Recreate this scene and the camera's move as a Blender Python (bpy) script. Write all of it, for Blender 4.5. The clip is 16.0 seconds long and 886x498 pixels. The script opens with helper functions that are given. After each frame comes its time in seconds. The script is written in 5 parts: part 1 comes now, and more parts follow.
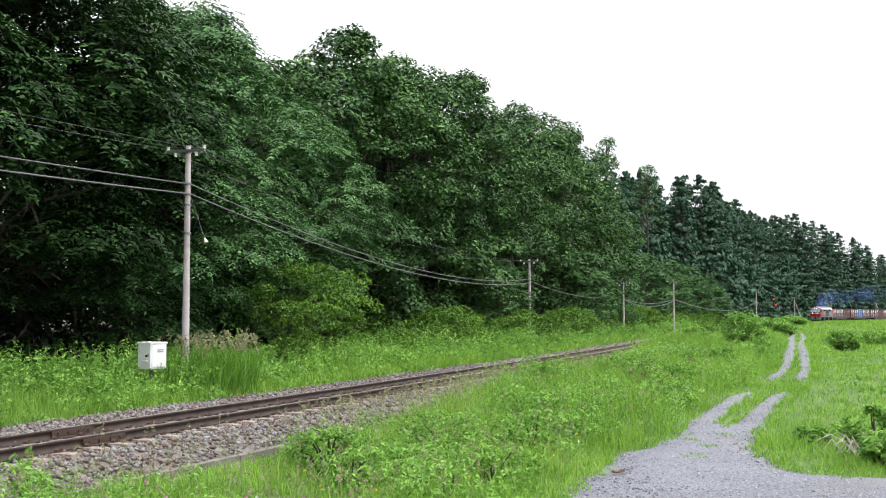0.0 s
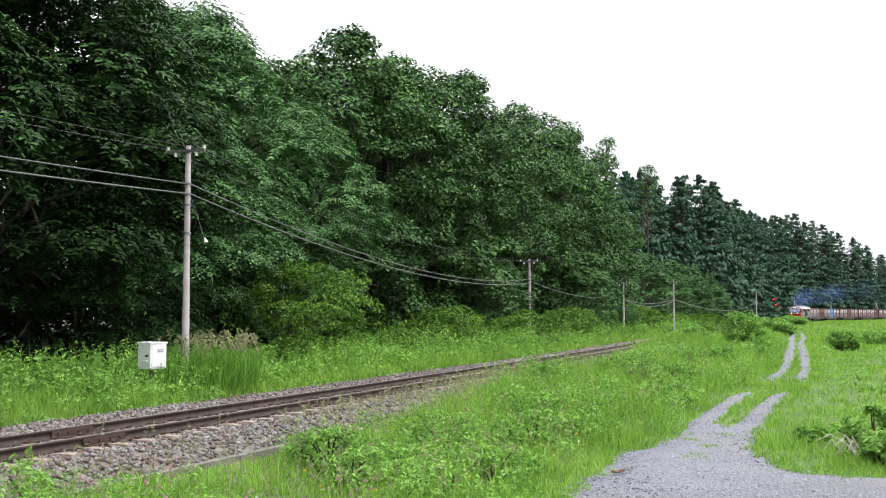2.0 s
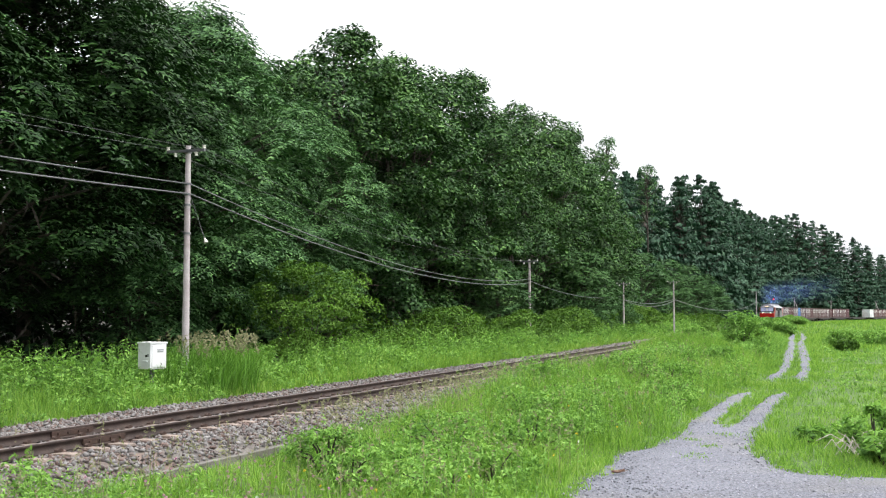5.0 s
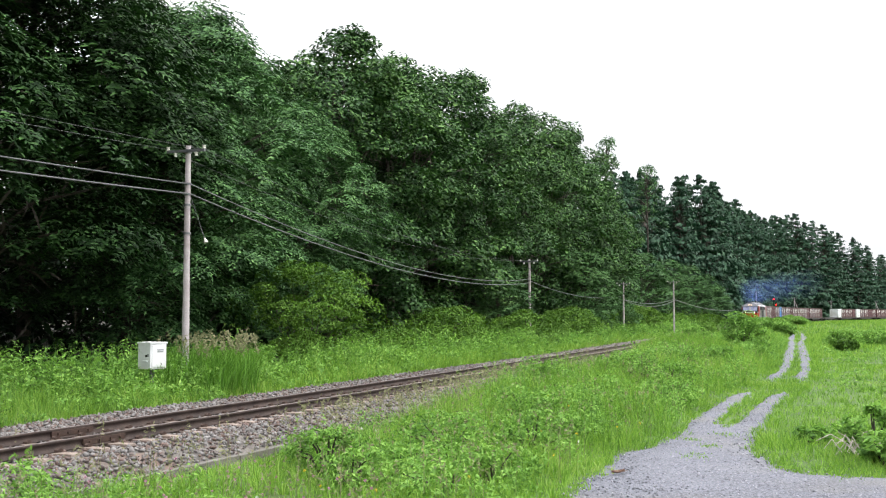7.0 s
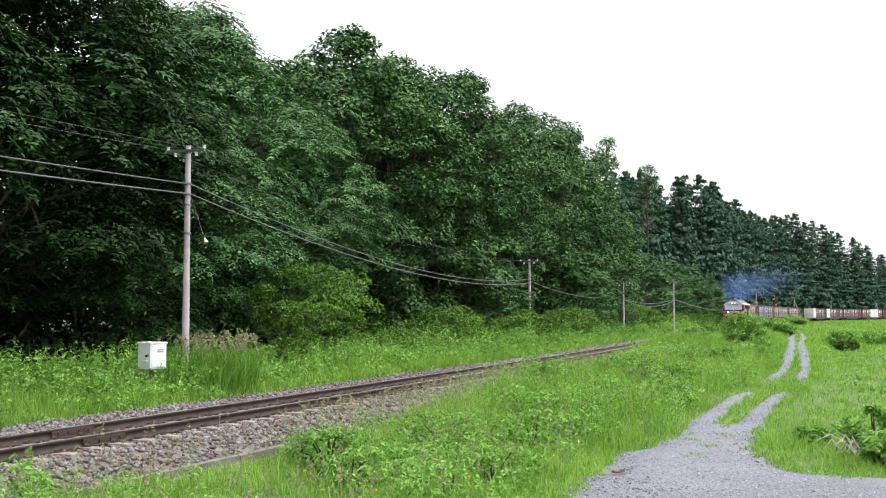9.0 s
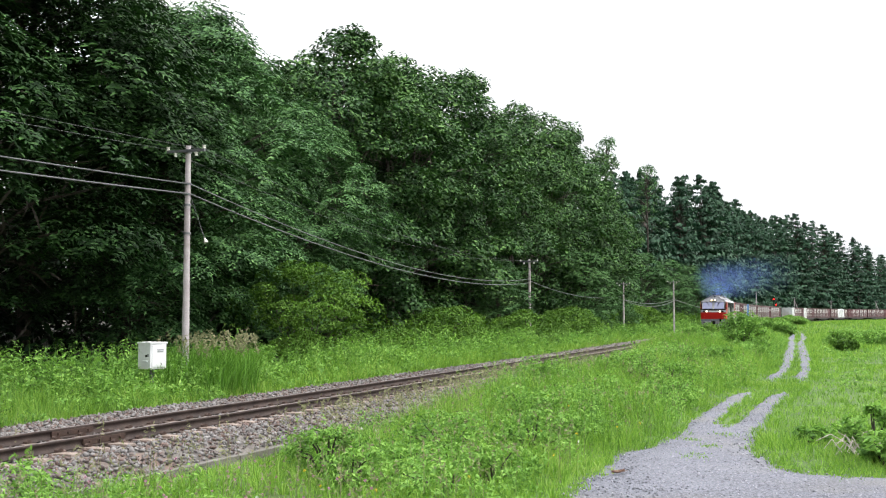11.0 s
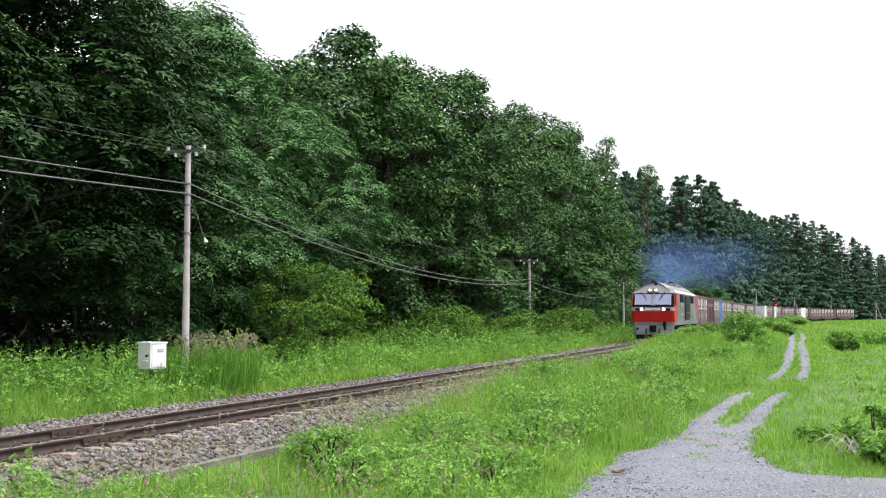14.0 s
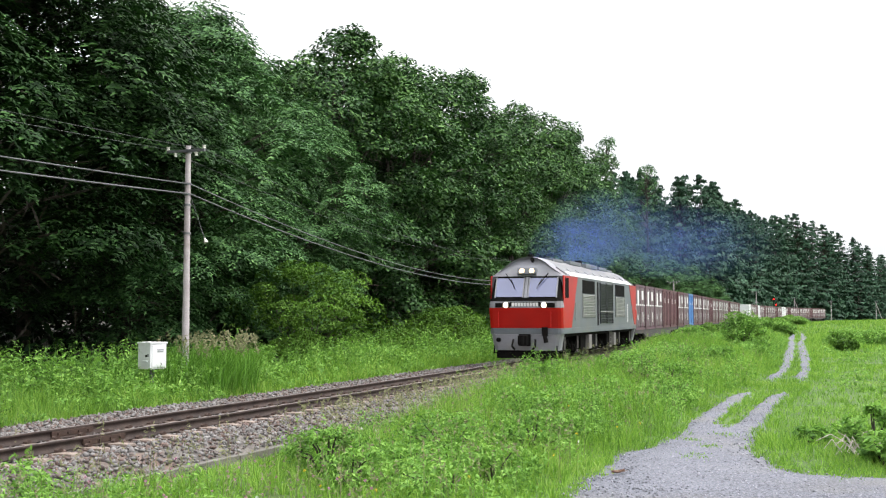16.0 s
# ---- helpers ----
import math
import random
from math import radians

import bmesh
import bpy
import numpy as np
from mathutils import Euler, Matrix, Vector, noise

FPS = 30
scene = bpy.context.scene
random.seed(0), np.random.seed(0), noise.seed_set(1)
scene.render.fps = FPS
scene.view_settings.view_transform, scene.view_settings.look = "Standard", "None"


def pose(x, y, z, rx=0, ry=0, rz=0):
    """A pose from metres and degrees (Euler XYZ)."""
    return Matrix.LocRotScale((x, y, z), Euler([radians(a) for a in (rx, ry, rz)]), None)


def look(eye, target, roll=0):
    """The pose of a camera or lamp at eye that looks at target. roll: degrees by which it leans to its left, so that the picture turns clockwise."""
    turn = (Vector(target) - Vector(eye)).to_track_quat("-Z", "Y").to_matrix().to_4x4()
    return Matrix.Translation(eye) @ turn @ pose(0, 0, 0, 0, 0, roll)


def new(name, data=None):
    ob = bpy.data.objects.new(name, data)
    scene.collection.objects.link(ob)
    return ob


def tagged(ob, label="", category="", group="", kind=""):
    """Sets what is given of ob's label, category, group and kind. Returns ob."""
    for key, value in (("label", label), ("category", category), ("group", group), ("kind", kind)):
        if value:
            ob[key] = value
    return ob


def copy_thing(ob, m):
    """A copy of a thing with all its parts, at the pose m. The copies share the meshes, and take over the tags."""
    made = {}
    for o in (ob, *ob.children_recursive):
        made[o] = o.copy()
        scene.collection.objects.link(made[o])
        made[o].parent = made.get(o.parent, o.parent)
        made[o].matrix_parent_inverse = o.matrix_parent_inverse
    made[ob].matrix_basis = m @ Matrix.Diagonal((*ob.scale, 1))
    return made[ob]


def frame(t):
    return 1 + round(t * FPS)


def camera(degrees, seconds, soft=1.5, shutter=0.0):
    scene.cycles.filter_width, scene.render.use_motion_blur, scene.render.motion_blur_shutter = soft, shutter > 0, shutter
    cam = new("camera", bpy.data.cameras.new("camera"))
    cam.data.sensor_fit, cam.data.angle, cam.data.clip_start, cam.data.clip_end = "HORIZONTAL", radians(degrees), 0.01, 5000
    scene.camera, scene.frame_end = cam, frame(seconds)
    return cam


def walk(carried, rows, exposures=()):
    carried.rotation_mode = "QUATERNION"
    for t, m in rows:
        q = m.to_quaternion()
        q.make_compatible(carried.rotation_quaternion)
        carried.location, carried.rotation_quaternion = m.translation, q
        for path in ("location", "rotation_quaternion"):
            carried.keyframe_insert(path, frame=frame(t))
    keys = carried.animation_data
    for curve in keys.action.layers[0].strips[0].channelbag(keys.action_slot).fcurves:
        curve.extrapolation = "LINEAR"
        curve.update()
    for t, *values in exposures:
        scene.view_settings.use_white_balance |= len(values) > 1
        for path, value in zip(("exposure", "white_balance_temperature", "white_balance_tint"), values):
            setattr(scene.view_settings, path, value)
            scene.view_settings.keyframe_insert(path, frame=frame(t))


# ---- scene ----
# World: x to the right, y away from the camera, z up; z = 0 is the top of the rails.
EYE = (0.0, 0.0, 1.83)
cam = camera(44.84, 16.0, soft=1.2)
HOLD = look(EYE, (0, 100, 1.83 + 6.105))
walk(cam, [(0.0, HOLD), (16.0, HOLD)], exposures=[(0.0, 0.84), (16.0, 0.84)])

# ---- light: bright overcast sky, a wide soft sun high up ----
SUN_EL, SUN_AZ = radians(62), radians(102)
world = bpy.data.worlds.new("overcast_sky")
scene.world = world
world.use_nodes = True
wn, wl = world.node_tree.nodes, world.node_tree.links
wn.clear()
sky = wn.new("ShaderNodeTexSky")
sky.sky_type, sky.sun_disc = "NISHITA", False
sky.sun_elevation, sky.sun_rotation = SUN_EL, SUN_AZ
sky.air_density, sky.dust_density, sky.ozone_density = 1.0, 6.0, 1.0
grey = wn.new("ShaderNodeHueSaturation")
grey.inputs["Saturation"].default_value = 0.12
cloud = wn.new("ShaderNodeMixRGB")
cloud.inputs["Fac"].default_value = 0.7
cloud.inputs["Color2"].default_value = (6.6, 6.75, 7.0, 1)
back = wn.new("ShaderNodeBackground")
back.inputs["Strength"].default_value = 0.1
wout = wn.new("ShaderNodeOutputWorld")
wl.new(sky.outputs["Color"], grey.inputs["Color"])
wl.new(grey.outputs["Color"], cloud.inputs["Color1"])
# an overcast dome is brighter overhead than at the horizon
gen = wn.new("ShaderNodeTexCoord")
split = wn.new("ShaderNodeSeparateXYZ")
rise = wn.new("ShaderNodeMapRange")
rise.inputs["From Min"].default_value, rise.inputs["From Max"].default_value = 0.0, 1.0
rise.inputs["To Min"].default_value, rise.inputs["To Max"].default_value = 1.0, 3.0
dome = wn.new("ShaderNodeVectorMath")
dome.operation = "SCALE"
wl.new(gen.outputs["Generated"], split.inputs["Vector"])
wl.new(split.outputs["Z"], rise.inputs["Value"])
wl.new(cloud.outputs["Color"], dome.inputs[0])
wl.new(rise.outputs["Result"], dome.inputs["Scale"])
wl.new(dome.outputs["Vector"], back.inputs["Color"])
wl.new(back.outputs["Background"], wout.inputs["Surface"])
sun = new("sun", bpy.data.lights.new("sun", "SUN"))
sun.data.energy, sun.data.angle, sun.data.color = 1.5, radians(16), (1.0, 0.97, 0.92)
sun.matrix_world = look((0, 0, 60), (0 - math.sin(SUN_AZ) * math.cos(SUN_EL) * 10, -math.cos(SUN_AZ) * math.cos(SUN_EL) * 10, 60 - math.sin(SUN_EL) * 10))


# ---- materials ----
def nodes_of(name):
    m = bpy.data.materials.new(name)
    m.use_nodes = True
    n, l = m.node_tree.nodes, m.node_tree.links
    return m, n, l, n["Principled BSDF"]


def ramp_node(n, l, source, stops):
    r = n.new("ShaderNodeValToRGB")
    while len(r.color_ramp.elements) < len(stops):
        r.color_ramp.elements.new(0.5)
    for e, (p, c) in zip(r.color_ramp.elements, stops):
        e.position, e.color = p, (*c, 1)
    l.new(source, r.inputs["Fac"])
    return r


def surface(name, dark, light, scale=3.0, rough=0.7, metal=0.0, grain=40.0, bump=0.15, dirt=None, dirt_amount=0.5, coords="Object", grit=0.45):
    """Two scales of colour variation, fine relief and patches of dirt."""
    m, n, l, b = nodes_of(name)
    tc = n.new("ShaderNodeTexCoord")
    a = n.new("ShaderNodeTexNoise")
    a.inputs["Scale"].default_value, a.inputs["Detail"].default_value = scale, 6
    g = n.new("ShaderNodeTexNoise")
    g.inputs["Scale"].default_value, g.inputs["Detail"].default_value = grain, 4
    for x in (a, g):
        l.new(tc.outputs[coords], x.inputs["Vector"])
    mix = n.new("ShaderNodeMath")
    mix.operation = "MULTIPLY_ADD"
    mix.inputs[1].default_value = grit
    half = n.new("ShaderNodeMath")
    half.operation = "MULTIPLY"
    half.inputs[1].default_value = 1 - grit
    l.new(a.outputs["Fac"], half.inputs[0])
    l.new(g.outputs["Fac"], mix.inputs[0])
    l.new(half.outputs[0], mix.inputs[2])
    r = ramp_node(n, l, mix.outputs[0], [(0.36, dark), (0.64, light)])
    colour = r.outputs["Color"]
    if dirt:
        d = n.new("ShaderNodeTexNoise")
        d.inputs["Scale"].default_value, d.inputs["Detail"].default_value = scale * 0.6, 8
        l.new(tc.outputs[coords], d.inputs["Vector"])
        f = ramp_node(n, l, d.outputs["Fac"], [(0.48, (0, 0, 0)), (0.7, (dirt_amount,) * 3)])
        mm = n.new("ShaderNodeMixRGB")
        mm.inputs["Color2"].default_value = (*dirt, 1)
        l.new(f.outputs["Color"], mm.inputs["Fac"])
        l.new(colour, mm.inputs["Color1"])
        colour = mm.outputs["Color"]
    l.new(colour, b.inputs["Base Color"])
    b.inputs["Roughness"].default_value, b.inputs["Metallic"].default_value = rough, metal
    if bump:
        bp = n.new("ShaderNodeBump")
        bp.inputs["Strength"].default_value, bp.inputs["Distance"].default_value = bump, 0.02
        l.new(g.outputs["Fac"], bp.inputs["Height"])
        l.new(bp.outputs["Normal"], b.inputs["Normal"])
    return m


def foliage(name, stops, through_light=0.22, rough=0.55, patch=0.25):
    """Leaves: every leaf its own tone, with broad patches of tone over the plant, and light through the blade."""
    m, n, l, b = nodes_of(name)
    geo = n.new("ShaderNodeNewGeometry")
    big = n.new("ShaderNodeTexNoise")
    big.inputs["Scale"].default_value, big.inputs["Detail"].default_value = patch, 4
    l.new(geo.outputs["Position"], big.inputs["Vector"])
    add = n.new("ShaderNodeMath")
    add.operation = "MULTIPLY_ADD"
    add.inputs[1].default_value = 0.45
    k = n.new("ShaderNodeMath")
    k.operation = "MULTIPLY"
    k.inputs[1].default_value = 0.6
    l.new(big.outputs["Fac"], k.inputs[0])
    l.new(geo.outputs["Random Per Island"], add.inputs[0])
    l.new(k.outputs[0], add.inputs[2])
    r = ramp_node(n, l, add.outputs[0], stops)
    l.new(r.outputs["Color"], b.inputs["Base Color"])
    b.inputs["Roughness"].default_value = rough
    b.inputs["Specular IOR Level"].default_value = 0.12
    tr = n.new("ShaderNodeBsdfTranslucent")
    hs = n.new("ShaderNodeHueSaturation")
    hs.inputs["Value"].default_value, hs.inputs["Saturation"].default_value = 1.1, 1.1
    l.new(r.outputs["Color"], hs.inputs["Color"])
    l.new(hs.outputs["Color"], tr.inputs["Color"])
    mx = n.new("ShaderNodeMixShader")
    mx.inputs["Fac"].default_value = through_light
    l.new(b.outputs["BSDF"], mx.inputs[1])
    l.new(tr.outputs["BSDF"], mx.inputs[2])
    l.new(mx.outputs["Shader"], n["Material Output"].inputs["Surface"])
    return m


def glow(name, colour, strength):
    m, n, l, b = nodes_of(name)
    b.inputs["Base Color"].default_value = (*colour, 1)
    b.inputs["Emission Color"].default_value = (*colour, 1)
    b.inputs["Emission Strength"].default_value = strength
    return m


LEAF = foliage("leaf_forest", [(0.3, (0.012, 0.033, 0.010)), (0.55, (0.036, 0.09, 0.025)), (0.85, (0.115, 0.22, 0.058))], 0.12)
LEAF_LIGHT = foliage("leaf_light", [(0.3, (0.024, 0.062, 0.02)), (0.55, (0.055, 0.125, 0.04)), (0.85, (0.11, 0.22, 0.068))], 0.14)
LEAF_FERNY = foliage("leaf_pinnate", [(0.3, (0.018, 0.048, 0.016)), (0.55, (0.054, 0.126, 0.042)), (0.85, (0.13, 0.255, 0.08))], 0.14)
# Blue-green needles, raised in tone to put the distance haze into the colour.
NEEDLE = foliage("needles_hazed", [(0.3, (0.015, 0.042, 0.025)), (0.55, (0.032, 0.078, 0.044)), (0.85, (0.064, 0.13, 0.07))], 0.1)
SHRUB = foliage("leaf_shrub", [(0.3, (0.038, 0.088, 0.014)), (0.55, (0.08, 0.165, 0.024)), (0.85, (0.14, 0.26, 0.04))])
WEED = foliage("leaf_weed", [(0.3, (0.075, 0.16, 0.036)), (0.55, (0.165, 0.32, 0.064)), (0.85, (0.29, 0.47, 0.115))], 0.38, patch=0.5)
GRASS = foliage("grass_blade", [(0.25, (0.074, 0.158, 0.03)), (0.48, (0.152, 0.29, 0.048)), (0.68, (0.235, 0.395, 0.072)), (0.85, (0.33, 0.42, 0.14))], 0.42, patch=0.35)
REED = foliage("reed_blade", [(0.3, (0.06, 0.14, 0.02)), (0.6, (0.12, 0.26, 0.04)), (0.9, (0.2, 0.36, 0.07))], 0.4)
PLUME = foliage("grass_plume", [(0.3, (0.14, 0.15, 0.075)), (0.6, (0.22, 0.22, 0.12)), (0.9, (0.32, 0.3, 0.19))], 0.3)
# Deep green leaf, darkened further to hold the shade of the near left trees.
LEAF_DEEP_SHADE = foliage("leaf_deep_shaded", [(0.3, (0.007, 0.021, 0.006)), (0.55, (0.019, 0.05, 0.014)), (0.85, (0.066, 0.145, 0.04))], 0.1)
# Darkened leaf copy: the shade inside the wood is put into its colour.
LEAF_SHADED = foliage("leaf_shaded", [(0.3, (0.005, 0.014, 0.005)), (0.55, (0.011, 0.03, 0.01)), (0.85, (0.028, 0.062, 0.02))], 0.05)
BARK = surface("bark", (0.025, 0.02, 0.016), (0.075, 0.06, 0.05), 2.0, 0.9, grain=18, bump=0.6)
SOIL = surface("meadow_soil", (0.034, 0.068, 0.012), (0.07, 0.13, 0.02), 0.5, 0.95, grain=9, bump=0.5, dirt=(0.12, 0.1, 0.04), dirt_amount=0.3)
# Litter tone taken down to near black, so the floor colour holds shade.
FLOOR_SHADE = surface("forest_floor", (0.012, 0.012, 0.008), (0.035, 0.03, 0.018), 0.6, 0.95, grain=7, bump=0.5)


# ---- helpers for meshes ----
def mesh_of(name, verts, faces, material, smooth=False):
    me = bpy.data.meshes.new(name)
    me.from_pydata(verts, [], faces)
    me.materials.append(material)
    if smooth:
        me.shade_smooth()
    return me


def big_mesh(name, v, quads=None, tris=None, materials=(), index=None):
    """A mesh from numpy arrays: v (n, 3), quads (m, 4), tris (k, 3)."""
    me = bpy.data.meshes.new(name)
    loops, starts, at = [], [], 0
    for f in (quads, tris):
        if f is not None and len(f):
            loops.append(np.asarray(f, dtype=np.int32).ravel())
            starts.append(at + np.arange(len(f), dtype=np.int32) * f.shape[1])
            at += f.size
    loops, starts = np.concatenate(loops), np.concatenate(starts)
    me.vertices.add(len(v))
    me.vertices.foreach_set("co", np.asarray(v, dtype=np.float32).ravel())
    me.loops.add(len(loops))
    me.loops.foreach_set("vertex_index", loops)
    me.polygons.add(len(starts))
    me.polygons.foreach_set("loop_start", starts)
    for m in materials:
        me.materials.append(m)
    if index is not None:
        me.polygons.foreach_set("material_index", np.asarray(index, dtype=np.int32))
    me.update(calc_edges=True)
    me.validate()
    return me


def child(ob, parent, label=""):
    ob.parent = parent
    if label:
        ob["label"] = label
    return ob


def part(name, bm, material, parent, label="", smooth=False):
    me = bpy.data.meshes.new(name)
    bm.to_mesh(me)
    bm.free()
    me.materials.append(material)
    if smooth:
        me.shade_smooth()
    return child(new(name, me), parent, label)


def box(bm, size, at=(0, 0, 0), bevel=0.0, turn=None):
    """A box, its edges bevelled, added to bm."""
    m = Matrix.Translation(at) @ (turn.to_4x4() if turn else Matrix.Identity(4)) @ Matrix.Diagonal((*size, 1))
    r = bmesh.ops.create_cube(bm, size=1, matrix=m)
    if bevel:
        es = list({e for v in r["verts"] for e in v.link_edges})
        bmesh.ops.bevel(bm, geom=es, offset=bevel, segments=2, affect="EDGES", profile=0.7)
    return bm


def rod(bm, a, b, r0, r1=None, sides=10, caps=True):
    """A tapered round bar from a to b, added to bm."""
    a, b = Vector(a), Vector(b)
    d = b - a
    m = Matrix.Translation((a + b) / 2) @ d.to_track_quat("Z", "Y").to_matrix().to_4x4()
    bmesh.ops.create_cone(bm, cap_ends=caps, segments=sides, radius1=r0, radius2=r0 if r1 is None else r1, depth=d.length, matrix=m)
    return bm


def prism(bm, outline, axis, lo, hi):
    """A closed outline of (a, b) points drawn out along an axis: 'x' takes (y, z), 'y' takes (x, z)."""
    def put(p, h):
        return {"x": (h, p[0], p[1]), "y": (p[0], h, p[1]), "z": (p[0], p[1], h)}[axis]
    lows = [bm.verts.new(put(p, lo)) for p in outline]
    highs = [bm.verts.new(put(p, hi)) for p in outline]
    n = len(outline)
    bm.faces.new(lows)
    bm.faces.new(highs[::-1])
    for i in range(n):
        bm.faces.new((lows[i], highs[i], highs[(i + 1) % n], lows[(i + 1) % n]))
    bmesh.ops.recalc_face_normals(bm, faces=bm.faces)
    return bm


def thing(name, label, category, group="", kind="", m=None):
    ob = new(name)
    if m is not None:
        ob.matrix_basis = m
    return tagged(ob, label, category, group, kind)


# ---- the line of the track, and the lie of the land ----
TRACK_FAR = 300.0


def track_x(y):
    y = np.asarray(y, dtype=float)
    q = np.minimum(y, TRACK_FAR)
    x = ((2.06393e-6 * q - 6.50298e-4) * q + .398957) * q - 12.34561
    over = np.maximum(y - TRACK_FAR, 0)
    return x + 0.5660 * over + 0.0027 * over ** 2


def track_slope(y):
    y = np.asarray(y, dtype=float)
    q = np.minimum(y, TRACK_FAR)
    return (6.19179e-6 * q - 1.300596e-3) * q + .398957 + 0.0054 * np.maximum(y - TRACK_FAR, 0)


LINE_Y = np.linspace(-30, 700, 7301)
LINE_X = track_x(LINE_Y)
LINE_S = np.concatenate([[0], np.cumsum(np.hypot(np.diff(LINE_X), np.diff(LINE_Y)))])


def on_track(s):
    """The point of the centre line s metres along it."""
    y = np.interp(s, LINE_S, LINE_Y)
    return Vector((float(np.interp(y, LINE_Y, LINE_X)), float(y), 0.0))


def beside(x, y):
    """Signed distance from the centre line, positive on the camera's side."""
    return (x - track_x(y)) / np.sqrt(1 + track_slope(y) ** 2)


def track_point(y, u, z=0.0):
    """The point at distance u to the camera's side of the centre line at depth y."""
    k = track_slope(y)
    n = np.sqrt(1 + k * k)
    return np.stack(np.broadcast_arrays(track_x(y) + u / n, y - u * k / n, z), -1)


def step(a, b, x):
    t = np.clip((x - a) / (b - a), 0, 1)
    return t * t * (3 - 2 * t)


def ripple(x, y, s=1.0):
    return (np.sin(x * 0.9 * s + 1.3 * np.sin(y * 0.53 * s)) + np.sin(y * 0.71 * s + 1.7 * np.sin(x * 0.37 * s + 2)) + 0.5 * np.sin((x + y) * 1.9 * s)) / 2.5


def land(x, y):
    """Height of the ground."""
    u = beside(x, y)
    z = -0.52 + 0.05 * ripple(x, y, 0.6)
    # low bank between the track and the cart track
    z = z + 0.45 * step(2.3, 3.7, u) * step(8.3, 5.6, u) * step(17, 34, y) * step(125, 80, y)
    z = z + 0.38 * np.exp(-((x - 10.6) / 2.0) ** 2 - ((y - 46) / 6.0) ** 2)
    # rougher ground on the forest side, rising slightly under the trees
    z = z + 0.24 * step(-2.6, -3.6, u) + 0.12 * step(-4.0, -9.0, u) + 0.8 * step(-9, -40, u)
    # ground beyond the cart track
    z = z + 0.12 * step(12, 20, u) + 0.5 * step(110, 260, y) * step(3, 8, u)
    # firm gravel apron
    return z


# ---- ground ----
def grid_mesh(name, xs, ys, zf, material):
    X, Y = np.meshgrid(xs, ys)
    Z = zf(X, Y)
    v = np.stack([X, Y, Z], -1).reshape(-1, 3)
    nx, ny = len(xs), len(ys)
    i = (np.arange(ny - 1)[:, None] * nx + np.arange(nx - 1)[None]).ravel()
    me = big_mesh(name, v, np.stack([i, i + 1, i + nx + 1, i + nx], -1), materials=[material])
    me.shade_smooth()
    return me


def build_ground():
    a = np.concatenate([-np.geomspace(2600, 62, 20), np.arange(-60, 80, 1.1), np.geomspace(82, 2600, 22)])
    b = np.concatenate([np.linspace(-400, -25, 8), np.arange(-20, 130, 1.1), np.geomspace(132, 3200, 40)])
    tagged(new("ground", grid_mesh("ground", a, b, land, SOIL)), "grassy meadow ground of soil and thin turf", "ground", kind="structure")
    # leaf litter under the trees, painted near black to stand for the shade there
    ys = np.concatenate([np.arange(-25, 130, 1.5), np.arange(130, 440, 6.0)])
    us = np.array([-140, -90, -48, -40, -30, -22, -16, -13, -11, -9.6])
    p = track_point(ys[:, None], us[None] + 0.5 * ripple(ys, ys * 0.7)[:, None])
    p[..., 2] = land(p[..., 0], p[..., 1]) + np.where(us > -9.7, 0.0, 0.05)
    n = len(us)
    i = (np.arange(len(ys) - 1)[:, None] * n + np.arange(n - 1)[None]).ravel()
    me = big_mesh("forest_floor", p.reshape(-1, 3), np.stack([i, i + 1, i + n + 1, i + n], -1), materials=[FLOOR_SHADE])
    tagged(new("forest_floor", me), "leaf litter with forest shade painted into its near-black colour", "forest floor", kind="structure")


build_ground()


# ---- track ----
def swept(name, profile, ys, material, u0=0.0, closed=True, smooth=False):
    """A profile of (u, z) points drawn along the line at the depths ys."""
    p = np.array(profile)
    rings = np.stack([track_point(ys, u0 + u, z) for u, z in p], 1)
    v = rings.reshape(-1, 3)
    n, k = len(p), len(ys)
    last = n if closed else n - 1
    i = np.arange(k - 1)[:, None] * n
    a, b = np.arange(last)[None], (np.arange(last)[None] + 1) % n
    q = np.stack([i + a, i + n + a, i + n + b, i + b], -1).reshape(-1, 4)
    me = big_mesh(name, v, q, materials=[material])
    if smooth:
        me.shade_smooth()
    return me


BALLAST = surface("ballast_stone", (0.06, 0.052, 0.047), (0.18, 0.16, 0.145), 1.2, 0.9, grain=22, bump=0.9, dirt=(0.16, 0.095, 0.07), dirt_amount=0.6)
RAIL = surface("rail_rust", (0.02, 0.013, 0.011), (0.058, 0.038, 0.031), 4, 0.75, 0.3, grain=60, bump=0.3)
RAIL_TOP = surface("rail_running_band", (0.16, 0.13, 0.12), (0.3, 0.26, 0.25), 5, 0.4, 0.8, grain=90, bump=0.05)
SLEEPER = surface("sleeper_concrete", (0.14, 0.11, 0.095), (0.32, 0.26, 0.22), 3, 0.9, grain=30, bump=0.5, dirt=(0.13, 0.075, 0.05), dirt_amount=0.7)
IRON = surface("rusted_iron", (0.03, 0.018, 0.014), (0.075, 0.042, 0.03), 9, 0.8, 0.3, grain=60, bump=0.3)
KERB = surface("kerb_concrete", (0.07, 0.064, 0.056), (0.17, 0.155, 0.14), 2, 0.9, grain=25, bump=0.6, dirt=(0.05, 0.055, 0.03), dirt_amount=0.6)


